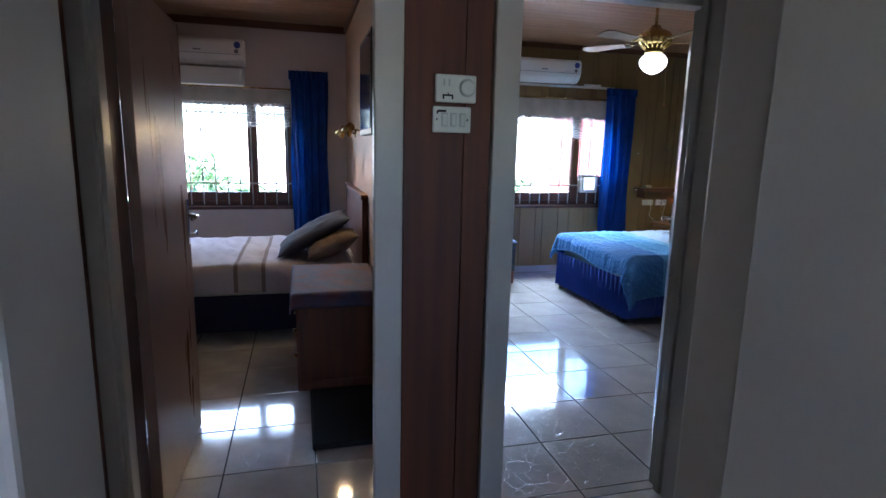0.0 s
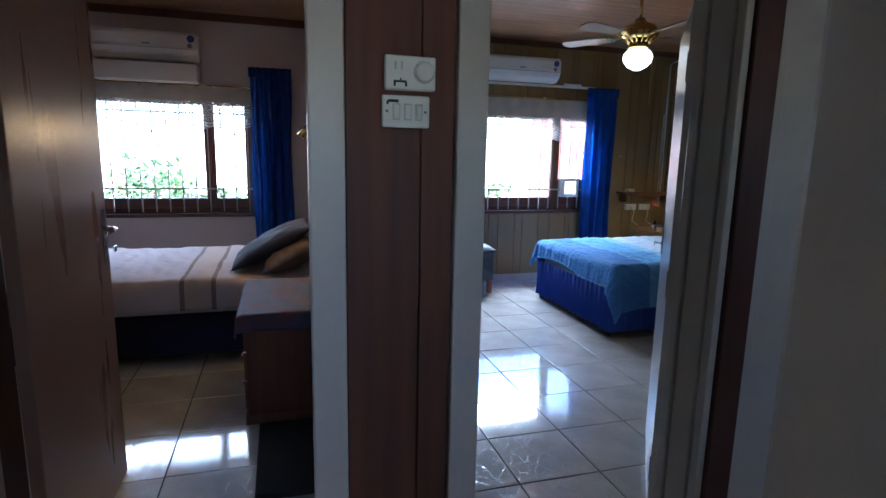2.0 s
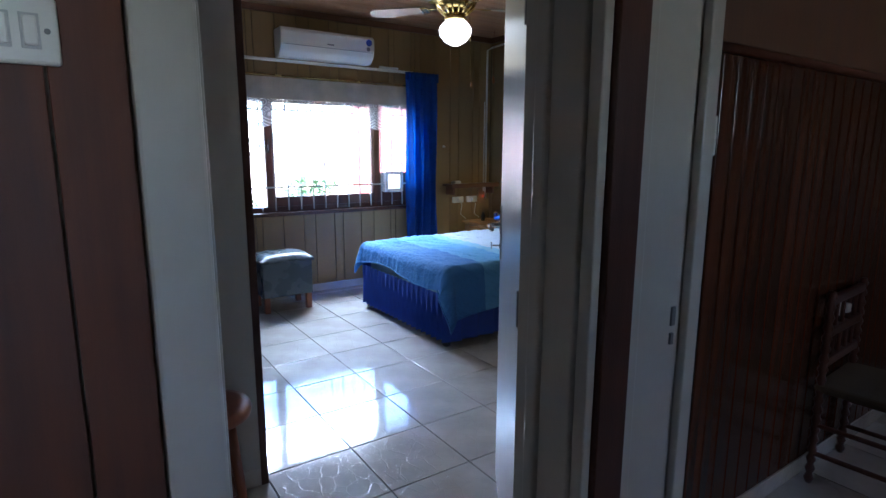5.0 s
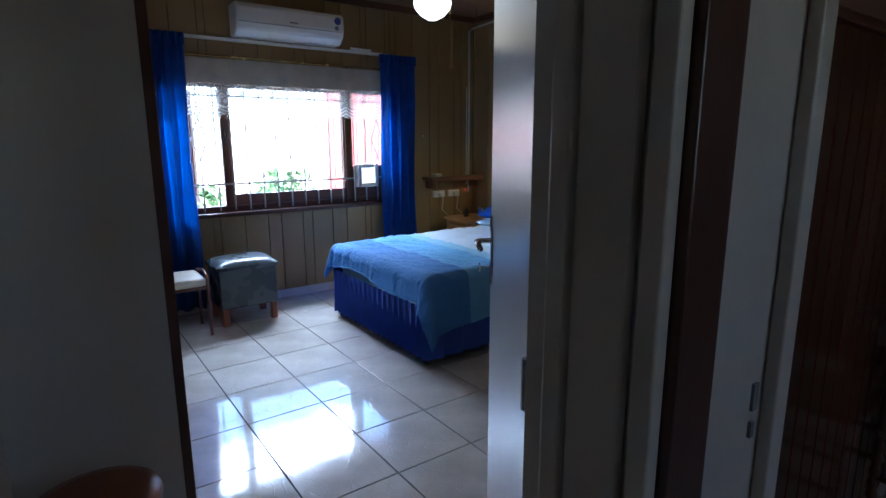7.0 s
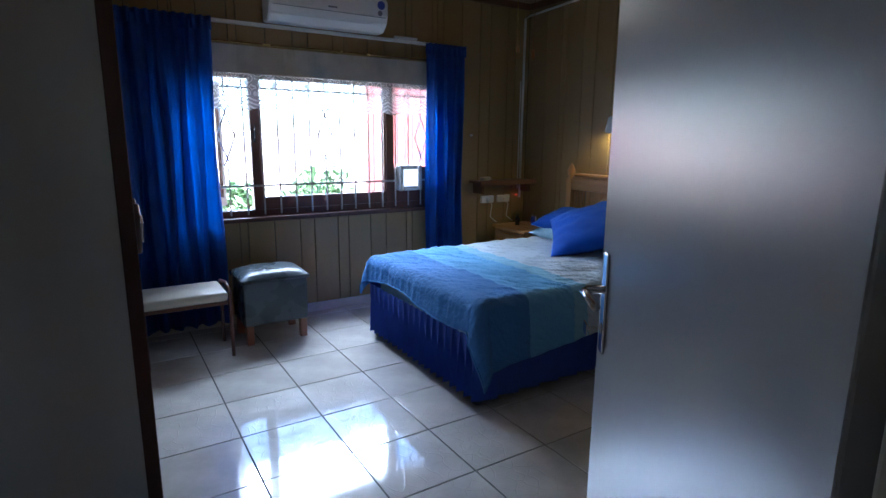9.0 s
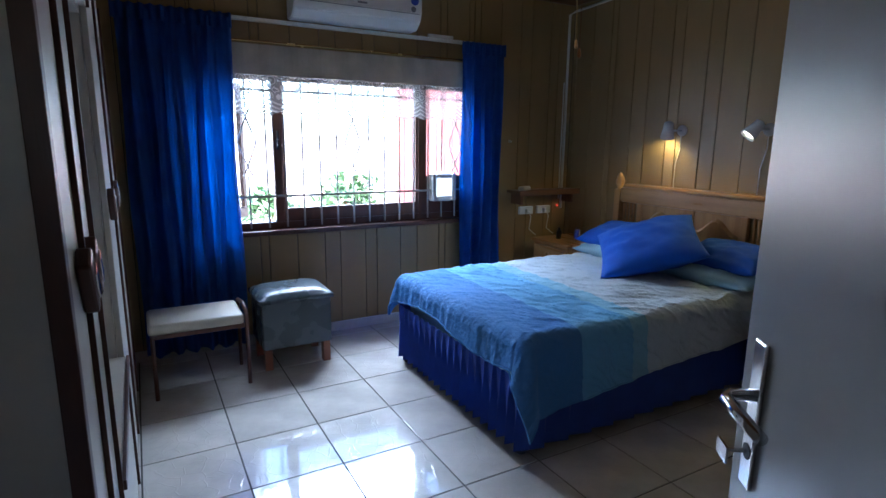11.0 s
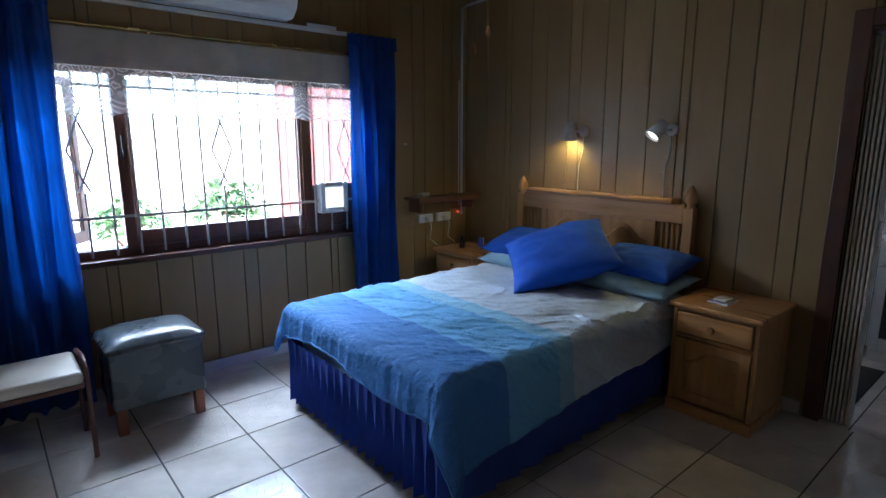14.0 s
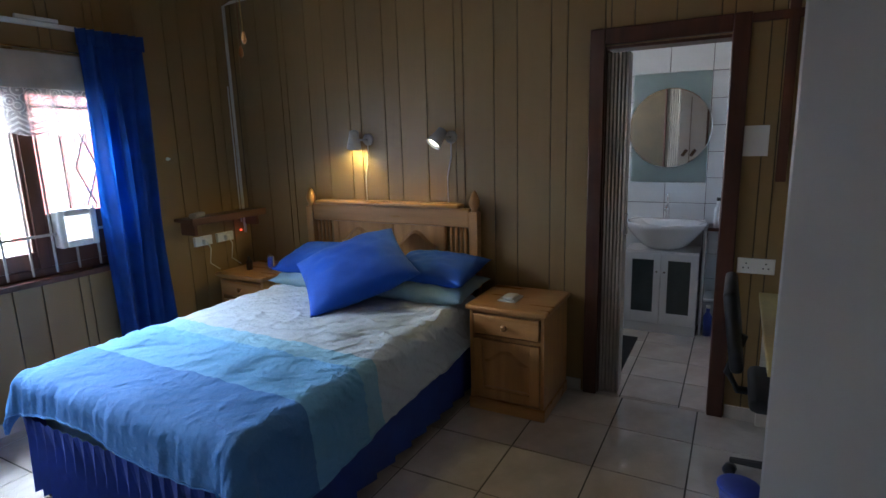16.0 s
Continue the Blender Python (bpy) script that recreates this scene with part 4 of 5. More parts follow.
for c in (0.46, HW - 0.46):
    for s in (-0.2, 0.2):
        part("stile", boxes((-0.018, 0.018, c + s - 0.022, c + s + 0.022, 0.62, 1.0), bev=0.004), M_PINE, hb)
    part("panel", boxes((-0.008, 0.012, c - 0.18, c + 0.18, 0.62, 1.0), bev=0.002), M_PINE, hb)
    bm = B()
    top = [(c - 0.14 + 0.28 * i / 12, 0.90 + 0.045 * math.cos((i / 12 - 0.5) * math.tau)) for i in range(13)]
    fr = [bm.verts.new((-0.026, y, z)) for y, z in top] + [bm.verts.new((-0.026, c + 0.14, 0.66)), bm.verts.new((-0.026, c - 0.14, 0.66))]
    bk = [bm.verts.new((-0.008, c + (v.co.y - c) * 1.14, 0.78 + (v.co.z - 0.78) * 1.12)) for v in fr]
    bm.faces.new(fr)
    for i in range(len(fr)):
        bm.faces.new((fr[i], fr[(i + 1) % len(fr)], bk[(i + 1) % len(fr)], bk[i]))
    part("raised_field", bm, M_PINE, hb)
for base in (0.075, HW - 0.215):
    for i in range(4):
        y = base + 0.02 + i * 0.034
        bm = lathe(B(), [(0.009, 0.62), (0.014, 0.68), (0.009, 0.74), (0.013, 0.81), (0.009, 0.90), (0.013, 0.95), (0.009, 1.0)], 10, (0, y, 0))
        part("spindle", bm, M_PINE, hb, "", True)

TURN90 = pose(0, 0, 0, 0, 0, 90)
pillow("pillow", pose(5.37, 6.05, 0.665, 0, -6, 0) @ TURN90, 0.68, 0.44, 0.14, M_PALEPILLOW, "pale blue pillow lying flat on the bed", "pale pillows")
pillow("pillow", pose(5.37, 6.84, 0.665, 0, -6, 2) @ TURN90, 0.68, 0.44, 0.14, M_PALEPILLOW, "pale blue pillow lying flat on the bed", "pale pillows")
pillow("pillow", pose(5.42, 6.02, 0.765, 0, -12, -3) @ TURN90, 0.60, 0.40, 0.16, M_BLUEPILLOW, "royal blue pillow propped on the bed", "blue pillows")
pillow("pillow", pose(5.40, 6.86, 0.765, 0, -14, 4) @ TURN90, 0.66, 0.42, 0.17, M_BLUEPILLOW, "royal blue pillow propped on the bed", "blue pillows")
pillow("cushion", pose(5.11, 6.40, 0.80, 0, -24, 0) @ pose(0, 0, 0, 0, 0, 46), 0.64, 0.66, 0.22, M_BLUEPILLOW, "large square royal blue cushion leaning askew", "blue pillows")


def nightstand(m, label):
    t = thing("nightstand", m, label, "nightstand", "pine nightstands")
    w, d, h = 0.44, 0.45, 0.635
    part("top", boxes((-0.025, d, -0.02, w + 0.02, h - 0.028, h), bev=0.008), M_PINEH, t)
    part("side_panel", boxes((0.0, d, 0, 0.02, 0.07, h - 0.028)), M_PINE, t)
    part("side_panel", boxes((0, d, w - 0.02, w, 0.07, h - 0.028)), M_PINE, t)
    part("back_panel", boxes((d - 0.01, d, 0.02, w - 0.02, 0.07, h - 0.028)), M_PINE, t)
    part("divider", boxes((0.012, d - 0.01, 0.02, w - 0.02, 0.44, 0.455)), M_PINE, t)
    part("top_rail", boxes((0.001, 0.02, 0.02, w - 0.02, h - 0.045, h - 0.028)), M_PINE, t)
    part("plinth", boxes((-0.012, d, -0.008, w + 0.008, 0, 0.07), bev=0.008), M_PINEH, t)
    dr = part("drawer_front", boxes((-0.012, 0.012, 0.025, w - 0.025, 0.465, h - 0.05), bev=0.008), M_PINEH, t)
    bm = lathe(B(), [(0.008, 0), (0.008, 0.012), (0.018, 0.02), (0.018, 0.03), (0.008, 0.036)], 14, (-0.012, w / 2, 0.525), pose(0, 0, 0, 0, -90, 0).to_4x4())
    part("knob", bm, M_PINE, dr, "", True)
    dd = part("cupboard_door", boxes((-0.010, 0.012, 0.025, 0.08, 0.085, 0.435), (-0.010, 0.012, w - 0.08, w - 0.025, 0.085, 0.435), (-0.010, 0.012, 0.08, w - 0.08, 0.085, 0.14), (-0.010, 0.012, 0.08, w - 0.08, 0.385, 0.435), (0.0, 0.01, 0.08, w - 0.08, 0.14, 0.385), bev=0.003), M_PINE, t)
    bm = B()
    ys = [(0.105 + (w - 0.21) * i / 10, 0.335 + 0.03 * math.cos((i / 10 - 0.5) * math.tau)) for i in range(11)]
    fr = [bm.verts.new((-0.012, y, z)) for y, z in ys] + [bm.verts.new((-0.012, w - 0.105, 0.165)), bm.verts.new((-0.012, 0.105, 0.165))]
    bk = [bm.verts.new((0.0, w / 2 + (v.co.y - w / 2) * 1.2, 0.26 + (v.co.z - 0.26) * 1.18)) for v in fr]
    bm.faces.new(fr)
    for i in range(len(fr)):
        bm.faces.new((fr[i], fr[(i + 1) % len(fr)], bk[(i + 1) % len(fr)], bk[i]))
    part("raised_field", bm, M_PINE, dd)
    return t


nightstand(pose(5.215, 5.245, 0), "varnished pine nightstand with a drawer and arched door")
nightstand(pose(5.215, 7.30, 0), "varnished pine nightstand in the corner beside the bed")
so = thing("saucer", pose(5.38, 5.50, 0.635), "small white dish with a folded cloth on the nightstand", "dish")
part("dish", boxes((-0.07, 0.07, -0.055, 0.055, 0, 0.012), bev=0.005), M_CERAMIC, so)
part("folded_cloth", boxes((-0.05, 0.05, -0.035, 0.03, 0.012, 0.026), bev=0.006), M_PLASTIC, so)
ck = thing("alarm_clock", pose(5.42, 7.42, 0.635, 0, 0, 40), "small blue twin-bell alarm clock", "clock")
bm = lathe(B(), [(0.03, -0.02), (0.045, -0.016), (0.045, 0.016), (0.04, 0.02)], 20, (0, 0, 0.06), pose(0, 0, 0, 90).to_4x4())
part("case", bm, M_BLUEPL, ck, "", True)
part("dial", lathe(B(), [(0.038, 0), (0.038, 0.001)], 20, (0, -0.0215, 0.06), pose(0, 0, 0, 90).to_4x4()), M_PLASTIC, ck)
for s in (-1, 1):
    part("bell", lathe(B(), [(0.018, 0), (0.016, 0.01), (0.004, 0.018)], 12, (s * 0.024, 0, 0.103)), M_CHROME, ck, "", True)
    part("foot", lathe(B(), [(0.005, 0), (0.007, 0.022)], 8, (s * 0.025, 0, 0)), M_CHROME, ck)
bt = thing("small_bottle", pose(5.36, 7.58, 0.635), "small dark bottle on the corner nightstand", "bottle")
part("bottle", lathe(B(), [(0.022, 0), (0.024, 0.06), (0.01, 0.085), (0.01, 0.10)], 12), M_BLACK, bt, "", True)


def wall_lamp(y, z, to):
    t = thing("wall_lamp", pose(5.70, y, z), "grey-white swivel spot lamp on the wall, lit", "wall lamp", "bedside wall lamps")
    part("rose", lathe(B(), [(0.04, 0), (0.04, 0.012), (0.03, 0.018)], 18, (0, 0, 0), pose(0, 0, 0, 0, -90, 0).to_4x4()), M_LAMPSHELL, t, "", True)
    bm = B()
    tube(bm, [(-0.015, 0, 0), (-0.06, 0.01, 0.0), (-0.09, 0.03, -0.005)], 0.008)
    part("arm", bm, M_LAMPSHELL, t, "", True)
    ax = Vector(to).normalized()
    turn = ax.to_track_quat("Z", "Y").to_matrix().to_4x4()
    c = (-0.10, 0.05, -0.005)
    sh = part("shade", lathe(B(), [(0.018, -0.07), (0.032, -0.062), (0.036, -0.02), (0.050, 0.05), (0.047, 0.05), (0.033, -0.015), (0.01, -0.02)], 20, c, turn), M_LAMPSHELL, t, "", True)
    part("lamp_bulb", lathe(B(), [(0.012, -0.015), (0.03, 0.015), (0.036, 0.033), (0.022, 0.04)], 16, c, turn), M_LAMPFACE, sh, "", True)
    bm = B()
    tube(bm, [(-0.012, 0, -0.03), (-0.012, 0.0, -0.12), (-0.012, -0.015 + 0.045, -0.25), (-0.012, 0.03, -0.42)], 0.0035, 6)
    part("cord", bm, M_PLASTIC, t, "", True)
    at = Vector((5.70, y, z)) + Vector(c) + ax * 0.055
    spot("wall_lamp_light", at, at + ax, 0.55, (1.0, 0.78, 0.28), 140)
    return t


wall_lamp(6.67, 1.565, (0.25, 0.25, -1))
wall_lamp(6.02, 1.565, (-0.65, 0.35, -0.8))

# ceiling fan
fan = thing("ceiling_fan", pose(3.67, 5.77, 2.10), "brass ceiling fan with pale blades and a lit glass globe", "ceiling fan")
part("globe", lathe(B(), [(0.004, 0.012), (0.03, 0.018), (0.07, 0.040), (0.100, 0.075), (0.109, 0.105), (0.104, 0.130), (0.085, 0.155), (0.06, 0.175)], 28), M_GLOBE, fan, "lit white glass globe", True)
part("fitter", lathe(B(), [(0.062, 0.172), (0.075, 0.18), (0.07, 0.20), (0.05, 0.215), (0.06, 0.23)], 24), M_BRASS, fan, "", True)
part("motor", lathe(B(), [(0.06, 0.23), (0.12, 0.245), (0.135, 0.27), (0.135, 0.30), (0.11, 0.335), (0.05, 0.36), (0.03, 0.39)], 28), M_BRASS, fan, "brass motor housing", True)
part("rod", tube(B(), [(0, 0, 0.38), (0, 0, 0.57)], 0.012, 12), M_BRASS, fan, "", True)
part("canopy", lathe(B(), [(0.02, 0.54), (0.05, 0.57), (0.065, 0.618)], 20), M_BRASS, fan, "", True)
for i in range(5):
    tr = pose(0, 0, 0.255, 0, 0, 54 + 72 * i)
    bm = boxes((0.11, 0.22, -0.012, 0.012, -0.004, 0.004), (0.19, 0.24, -0.04, 0.04, -0.005, 0.001), bev=0.002)
    bm.transform(tr @ pose(0, 0, 0, 10, 0, 0))
    part("blade_iron", bm, M_BRASS, fan)
    # a blade with a rounded tip
    rim = [(0.2, -0.042), (0.5, -0.064)] + [(0.56 + 0.06 * math.cos(a), 0.066 * math.sin(a)) for a in (-1.3, -0.9, -0.45, 0, 0.45, 0.9, 1.3)] + [(0.5, 0.064), (0.2, 0.042)]
    bm = B()
    low = [bm.verts.new((x, y, 0.001)) for x, y in rim]
    high = [bm.verts.new((x, y, 0.008)) for x, y in rim]
    bm.faces.new(low[::-1]), bm.faces.new(high)
    for a in range(len(rim)):
        b = (a + 1) % len(rim)
        bm.faces.new((low[a], low[b], high[b], high[a]))
    bm.transform(tr @ pose(0, 0, 0, 10, 0, 0))
    part("blade", bm, M_BLADE, fan)
for i in range(16):
    a = i * math.tau / 16
    c, d = math.cos(a), math.sin(a)
    part("filigree_bar", tube(B(), [(0.055 * c, 0.055 * d, 0.205), (0.085 * c, 0.085 * d, 0.215), (0.125 * c, 0.125 * d, 0.25), (0.138 * c, 0.138 * d, 0.285)], 0.006, 6), M_BRASS, fan, "", True)
part("pull_chain", tube(B(), [(0.09, -0.04, 0.2), (0.10, -0.05, -0.22)], 0.002, 5), M_BRASS, fan)
part("pull_tassel", lathe(B(), [(0.002, 0), (0.008, 0.01), (0.004, 0.035)], 8, (0.10, -0.05, -0.25)), M_PINE, fan)
bulb("fan_light", (3.67, 5.77, 2.05), 0.10, (1.0, 0.86, 0.62), 0.1)

# ottoman and low stool
ot = thing("ottoman", pose(2.98, 7.52, 0), "grey-blue vinyl box ottoman on short wooden legs", "ottoman")
part("box", boxes((-0.225, 0.225, -0.18, 0.18, 0.14, 0.46), bev=0.012), M_VINYL, ot)
bm = B()
sheet(bm, 16, 16, lambda u, v: Vector(((u - 0.5) * 0.478, (v - 0.5) * 0.39, 0.475 + 0.05 * (1 - abs(2 * u - 1) ** 3.5) ** 0.6 * (1 - abs(2 * v - 1) ** 3.5) ** 0.6)))
box(bm, -0.239, 0.239, -0.195, 0.195, 0.45, 0.476)
part("seat_pad", bm, M_VINYL, ot, "padded vinyl lid", True)
for x in (-0.19, 0.19):
    for y in (-0.145, 0.145):
        part("leg", boxes((x - 0.025, x + 0.025, y - 0.025, y + 0.025, 0, 0.14), bev=0.004), M_STOOLWOOD, ot)
sl = thing("low_stool", pose(2.385, 7.38, 0), "low dressing stool with a cream vinyl seat", "stool")
part("seat", boxes((-0.265, 0.25, -0.17, 0.19, 0.385, 0.45), bev=0.022), M_CREAMVINYL, sl, "cream vinyl seat", True)
part("apron", boxes((-0.25, 0.25, -0.155, 0.175, 0.36, 0.386), bev=0.003), M_DARKWOOD, sl)
for x in (-0.245, 0.262):
    for y in (-0.15, 0.17):
        part("leg", tube(B(), [(x, y, 0), (x, y, 0.36), (x, y, 0.45 if x > 0 else 0.38)], 0.012, 8), M_DARKWOOD, sl)
part("arm_rail", tube(B(), [(0.262, -0.15, 0.45), (0.265, 0.0, 0.475), (0.262, 0.17, 0.45)], 0.012, 8), M_DARKWOOD, sl, "", True)

# round stool by the wardrobe
rs = thing("round_stool", pose(1.765, 4.56, 0), "red-brown wooden stool with a round seat", "stool")
part("seat", lathe(B(), [(0.13, 0.50), (0.15, 0.51), (0.155, 0.53), (0.15, 0.545), (0.12, 0.55), (0.0, 0.54)], 28), M_STOOLWOOD, rs, "", True)
for k in range(4):
    a = math.radians(45 + 90 * k)
    part("leg", tube(B(), [(0.09 * math.cos(a), 0.09 * math.sin(a), 0.5), (0.15 * math.cos(a), 0.15 * math.sin(a), 0.0)], 0.02, 10, 0.014), M_STOOLWOOD, rs, "", True)
for k in range(4):
    a, b = math.radians(45 + 90 * k), math.radians(135 + 90 * k)
    part("rung", tube(B(), [(0.12 * math.cos(a), 0.12 * math.sin(a), 0.22), (0.12 * math.cos(b), 0.12 * math.sin(b), 0.22)], 0.009, 8), M_STOOLWOOD, rs)

# corner shelf, sockets, cords
sh = thing("wall_shelf", pose(5.32, NY, 1.03), "dark wooden shelf on the wall in the corner", "shelf")
part("board", boxes((-0.31, 0.37, -0.19, 0, 0, 0.022), bev=0.004), M_SHELF, sh)
part("front_strip", boxes((-0.31, 0.37, -0.2, -0.191, -0.02, 0.03), bev=0.003), M_SHELF, sh)
for x in (-0.25, 0.32):
    part("bracket", boxes((x - 0.012, x + 0.012, -0.15, 0, -0.1, 0), bev=0.003), M_SHELF, sh)
cb = thing("small_case", pose(5.13, NY - 0.1, 1.052, 0, 0, 25), "small grey case lying on the shelf", "case")
part("case", boxes((-0.07, 0.07, -0.03, 0.03, 0, 0.035), bev=0.012), M_LAMPSHELL, cb)
for x in (5.22, 5.42):
    sk = thing("wall_socket", pose(x, NY, 0.855), "white wall socket with plugs", "socket", "wall sockets")
    part("plate", boxes((-0.075, 0.075, -0.025, 0, -0.03, 0.04), bev=0.004), M_PLASTIC, sk)
    part("plug", boxes((-0.02, 0.02, -0.06, -0.025, -0.02, 0.02), bev=0.006), M_PLASTIC, sk)
    bm = B()
    tube(bm, [(0, -0.06, 0), (0.01, -0.08, -0.05), (0.0, -0.07, -0.16), (0.04, -0.12, -0.21)], 0.004, 6)
    part("cord", bm, M_PLASTIC, sk, "", True)
solo("wall_pipe", tube(tube(B(), [(5.63, NY - 0.012, 0.86), (5.63, NY - 0.012, 2.58), (5.69, NY - 0.02, 2.615), (5.69, 6.9, 2.66)], 0.011, 8), [(5.60, NY - 0.01, 0.95), (5.60, NY - 0.01, 2.0)], 0.005, 6), M_PLASTIC, "thin white conduit up the corner of the wall", "conduit", smooth=True)
solo("wall_hook", lathe(B(), [(0.012, 0), (0.012, 0.01), (0.006, 0.03)], 10, (5.02, NY, 1.475), pose(0, 0, 0, 90).to_4x4()), M_PLASTIC, "small white hook on the boards", "hook")
led = solo("indicator_light", boxes((5.565, 5.575, NY - 0.04, NY - 0.026, 0.885, 0.895)), material("red_led", (0.5, 0.02, 0.02), 0.3, bump=0, emit=((1.0, 0.05, 0.02), 0.3)), "tiny glowing red light on the plug", "indicator light")
orn = thing("hanging_ornament", pose(5.45, 7.55, 2.16), "small wooden tassel hanging on a cord", "ornament")
part("cord", tube(B(), [(0, 0, 0.08), (0.0, 0, 0.56)], 0.0025, 5), M_STOOLWOOD, orn)
part("bead", lathe(B(), [(0.003, 0), (0.018, 0.02), (0.014, 0.06), (0.003, 0.085)], 12), M_ORANGEWOOD, orn, "orange wooden bead", True)

# switch plate, sockets and desk by the bathroom door
sp = thing("light_switch", pose(5.70, 4.32, 1.50), "white light switch plate beside the bathroom door", "switch")
part("plate", boxes((-0.01, 0, -0.055, 0.055, -0.075, 0.075), bev=0.003), M_PLASTIC, sp)
part("rocker", boxes((-0.014, -0.01, -0.012, 0.012, -0.02, 0.02), bev=0.002), M_PLASTIC, sp)
sk = thing("wall_socket", pose(5.70, 4.275, 0.865), "white double wall socket", "socket", "wall sockets")
part("plate", boxes((-0.012, 0, -0.085, 0.085, -0.04, 0.04), bev=0.003), M_PLASTIC, sk)
for y in (-0.045, 0.045):
    for dy, dz in ((0, 0.014), (-0.012, -0.01), (0.012, -0.01)):
        part("socket_hole", lathe(B(), [(0.004, 0), (0.004, 0.001)], 8, (-0.0122, y + dy, dz), pose(0, 0, 0, 0, -90, 0).to_4x4()), M_BLACK, sk)
    part("rocker", boxes((-0.016, -0.012, y * 0.35 - 0.006, y * 0.35 + 0.006, 0.005, 0.03), bev=0.001), M_PLASTIC, sk)
dk = thing("desk", pose(5.18, 3.76, 0), "desk with a pale yellow laminate top", "desk")
part("desktop", boxes((-0.55, 0.51, 0, 0.49, 0.70, 0.73), bev=0.004), M_DESK, dk)
part("leg_panel", boxes((-0.53, -0.50, 0.02, 0.46, 0, 0.70), bev=0.003), M_WHITE, dk)
part("leg_panel", boxes((0.47, 0.50, 0.02, 0.46, 0, 0.70), bev=0.003), M_WHITE, dk)
oc = thing("office_chair", pose(5.06, 4.13, 0), "black office chair pushed up to the desk", "office chair")
part("seat", boxes((-0.21, 0.21, -0.24, 0.16, 0.44, 0.50), bev=0.03), M_BLACK, oc, "", True)
bm = boxes((-0.2, 0.2, -0.02, 0.03, 0.60, 0.94), bev=0.02)
bm.transform(pose(0, 0.12, 0, -8, 0, 0))
part("backrest", bm, M_BLACK, oc, "", True)
part("back_bar", tube(B(), [(0, 0.0, 0.45), (0, 0.2, 0.45), (0, 0.24, 0.52), (0, 0.19, 0.7)], 0.018, 8), M_BLACK, oc, "", True)
part("column", tube(B(), [(0, -0.04, 0.1), (0, -0.04, 0.45)], 0.025, 12), M_BLACK, oc)
for k in range(5):
    a = math.radians(72 * k + 75)
    part("base_arm", tube(B(), [(0, -0.04, 0.12), (0.25 * math.cos(a), -0.04 + 0.25 * math.sin(a), 0.075)], 0.022, 8, 0.014), M_BLACK, oc)
    bm = lathe(B(), [(0.012, -0.022), (0.027, -0.018), (0.027, 0.018), (0.012, 0.022)], 12, (0.25 * math.cos(a), -0.04 + 0.25 * math.sin(a), 0.027), pose(0, 0, 0, 90, 0, math.degrees(a)).to_4x4())
    part("wheel", bm, M_BLACK, oc, "", True)
wb = thing("waste_bin", pose(4.80, 4.30, 0), "small blue plastic waste bin beside the office chair", "waste bin")
part("tub", lathe(B(), [(0.055, 0.0), (0.06, 0.01), (0.075, 0.15), (0.069, 0.15), (0.054, 0.02), (0.0, 0.018)], 24), M_BLUEPL, wb, "", True)
part("rim", lathe(B(), [(0.074, 0.140), (0.081, 0.143), (0.081, 0.154), (0.074, 0.156)], 24), M_BLUEPL, wb, "", True)
st("trim_brown_post", boxes((5.672, 5.70, 4.18, 4.225, 1.30, CEIL), (5.672, 5.70, 4.14, 4.375, 2.06, 2.10), bev=0.003), M_BROWNPANEL, "brown strip on the boards", "trim")

# ---------------------------------------------------------------- bathroom
vn = thing("vanity_cabinet", pose(6.93, 4.60, 0), "white bathroom vanity with glazed doors", "vanity")
for y in (0.0, 0.512):
    part("side_panel", boxes((0.01, 0.33, y, y + 0.018, 0.0, 0.66)), M_CERAMIC, vn)
part("back_panel", boxes((0.32, 0.33, 0.018, 0.512, 0, 0.66)), M_CERAMIC, vn)
for z in (0.07, 0.35, 0.64):
    part("shelf", boxes((0.02, 0.32, 0.018, 0.512, z, z + 0.016)), M_CERAMIC, vn)
part("plinth", boxes((0.012, 0.03, 0.018, 0.512, 0, 0.07)), M_CERAMIC, vn)
for i in range(2):
    a = 0.004 + i * 0.263
    d = part("cabinet_door", boxes((-0.008, 0.01, a, a + 0.05, 0.08, 0.65), (-0.008, 0.01, a + 0.209, a + 0.259, 0.08, 0.65), (-0.008, 0.01, a + 0.05, a + 0.209, 0.08, 0.17), (-0.008, 0.01, a + 0.05, a + 0.209, 0.59, 0.65), bev=0.003), M_CERAMIC, vn)
    part("pane", boxes((0.0, 0.004, a + 0.05, a + 0.209, 0.17, 0.59)), M_SMOKE, d, "smoky grey glass pane")
    part("knob", lathe(B(), [(0.006, 0), (0.01, 0.012), (0.006, 0.018)], 10, (-0.008, a + (0.235 if i == 0 else 0.025), 0.5), pose(0, 0, 0, 0, -90, 0).to_4x4()), M_CHROME, d)
bs = thing("wash_basin", pose(7.06, 4.865, 0.66), "white ceramic wash basin with a chrome tap", "basin")
bm = lathe(B(), [(0.10, 0.0), (0.16, 0.03), (0.23, 0.10), (0.285, 0.17), (0.30, 0.20), (0.295, 0.215), (0.265, 0.21), (0.2, 0.13), (0.06, 0.09), (0.0, 0.09)], 32)
for v in bm.verts:
    v.co.x *= 0.72
part("bowl", bm, M_CERAMIC, bs, "", True)
part("back_deck", boxes((0.13, 0.20, -0.28, 0.28, 0.15, 0.215), bev=0.012), M_CERAMIC, bs)
bm = tube(tube(B(), [(0.15, 0, 0.21), (0.15, 0, 0.30), (0.10, 0, 0.32), (0.04, 0, 0.30)], 0.014, 10), [(0.15, 0, 0.3), (0.15, 0, 0.36), (0.12, 0, 0.42)], 0.008, 8)
part("tap", bm, M_CHROME, bs, "chrome mixer tap", True)
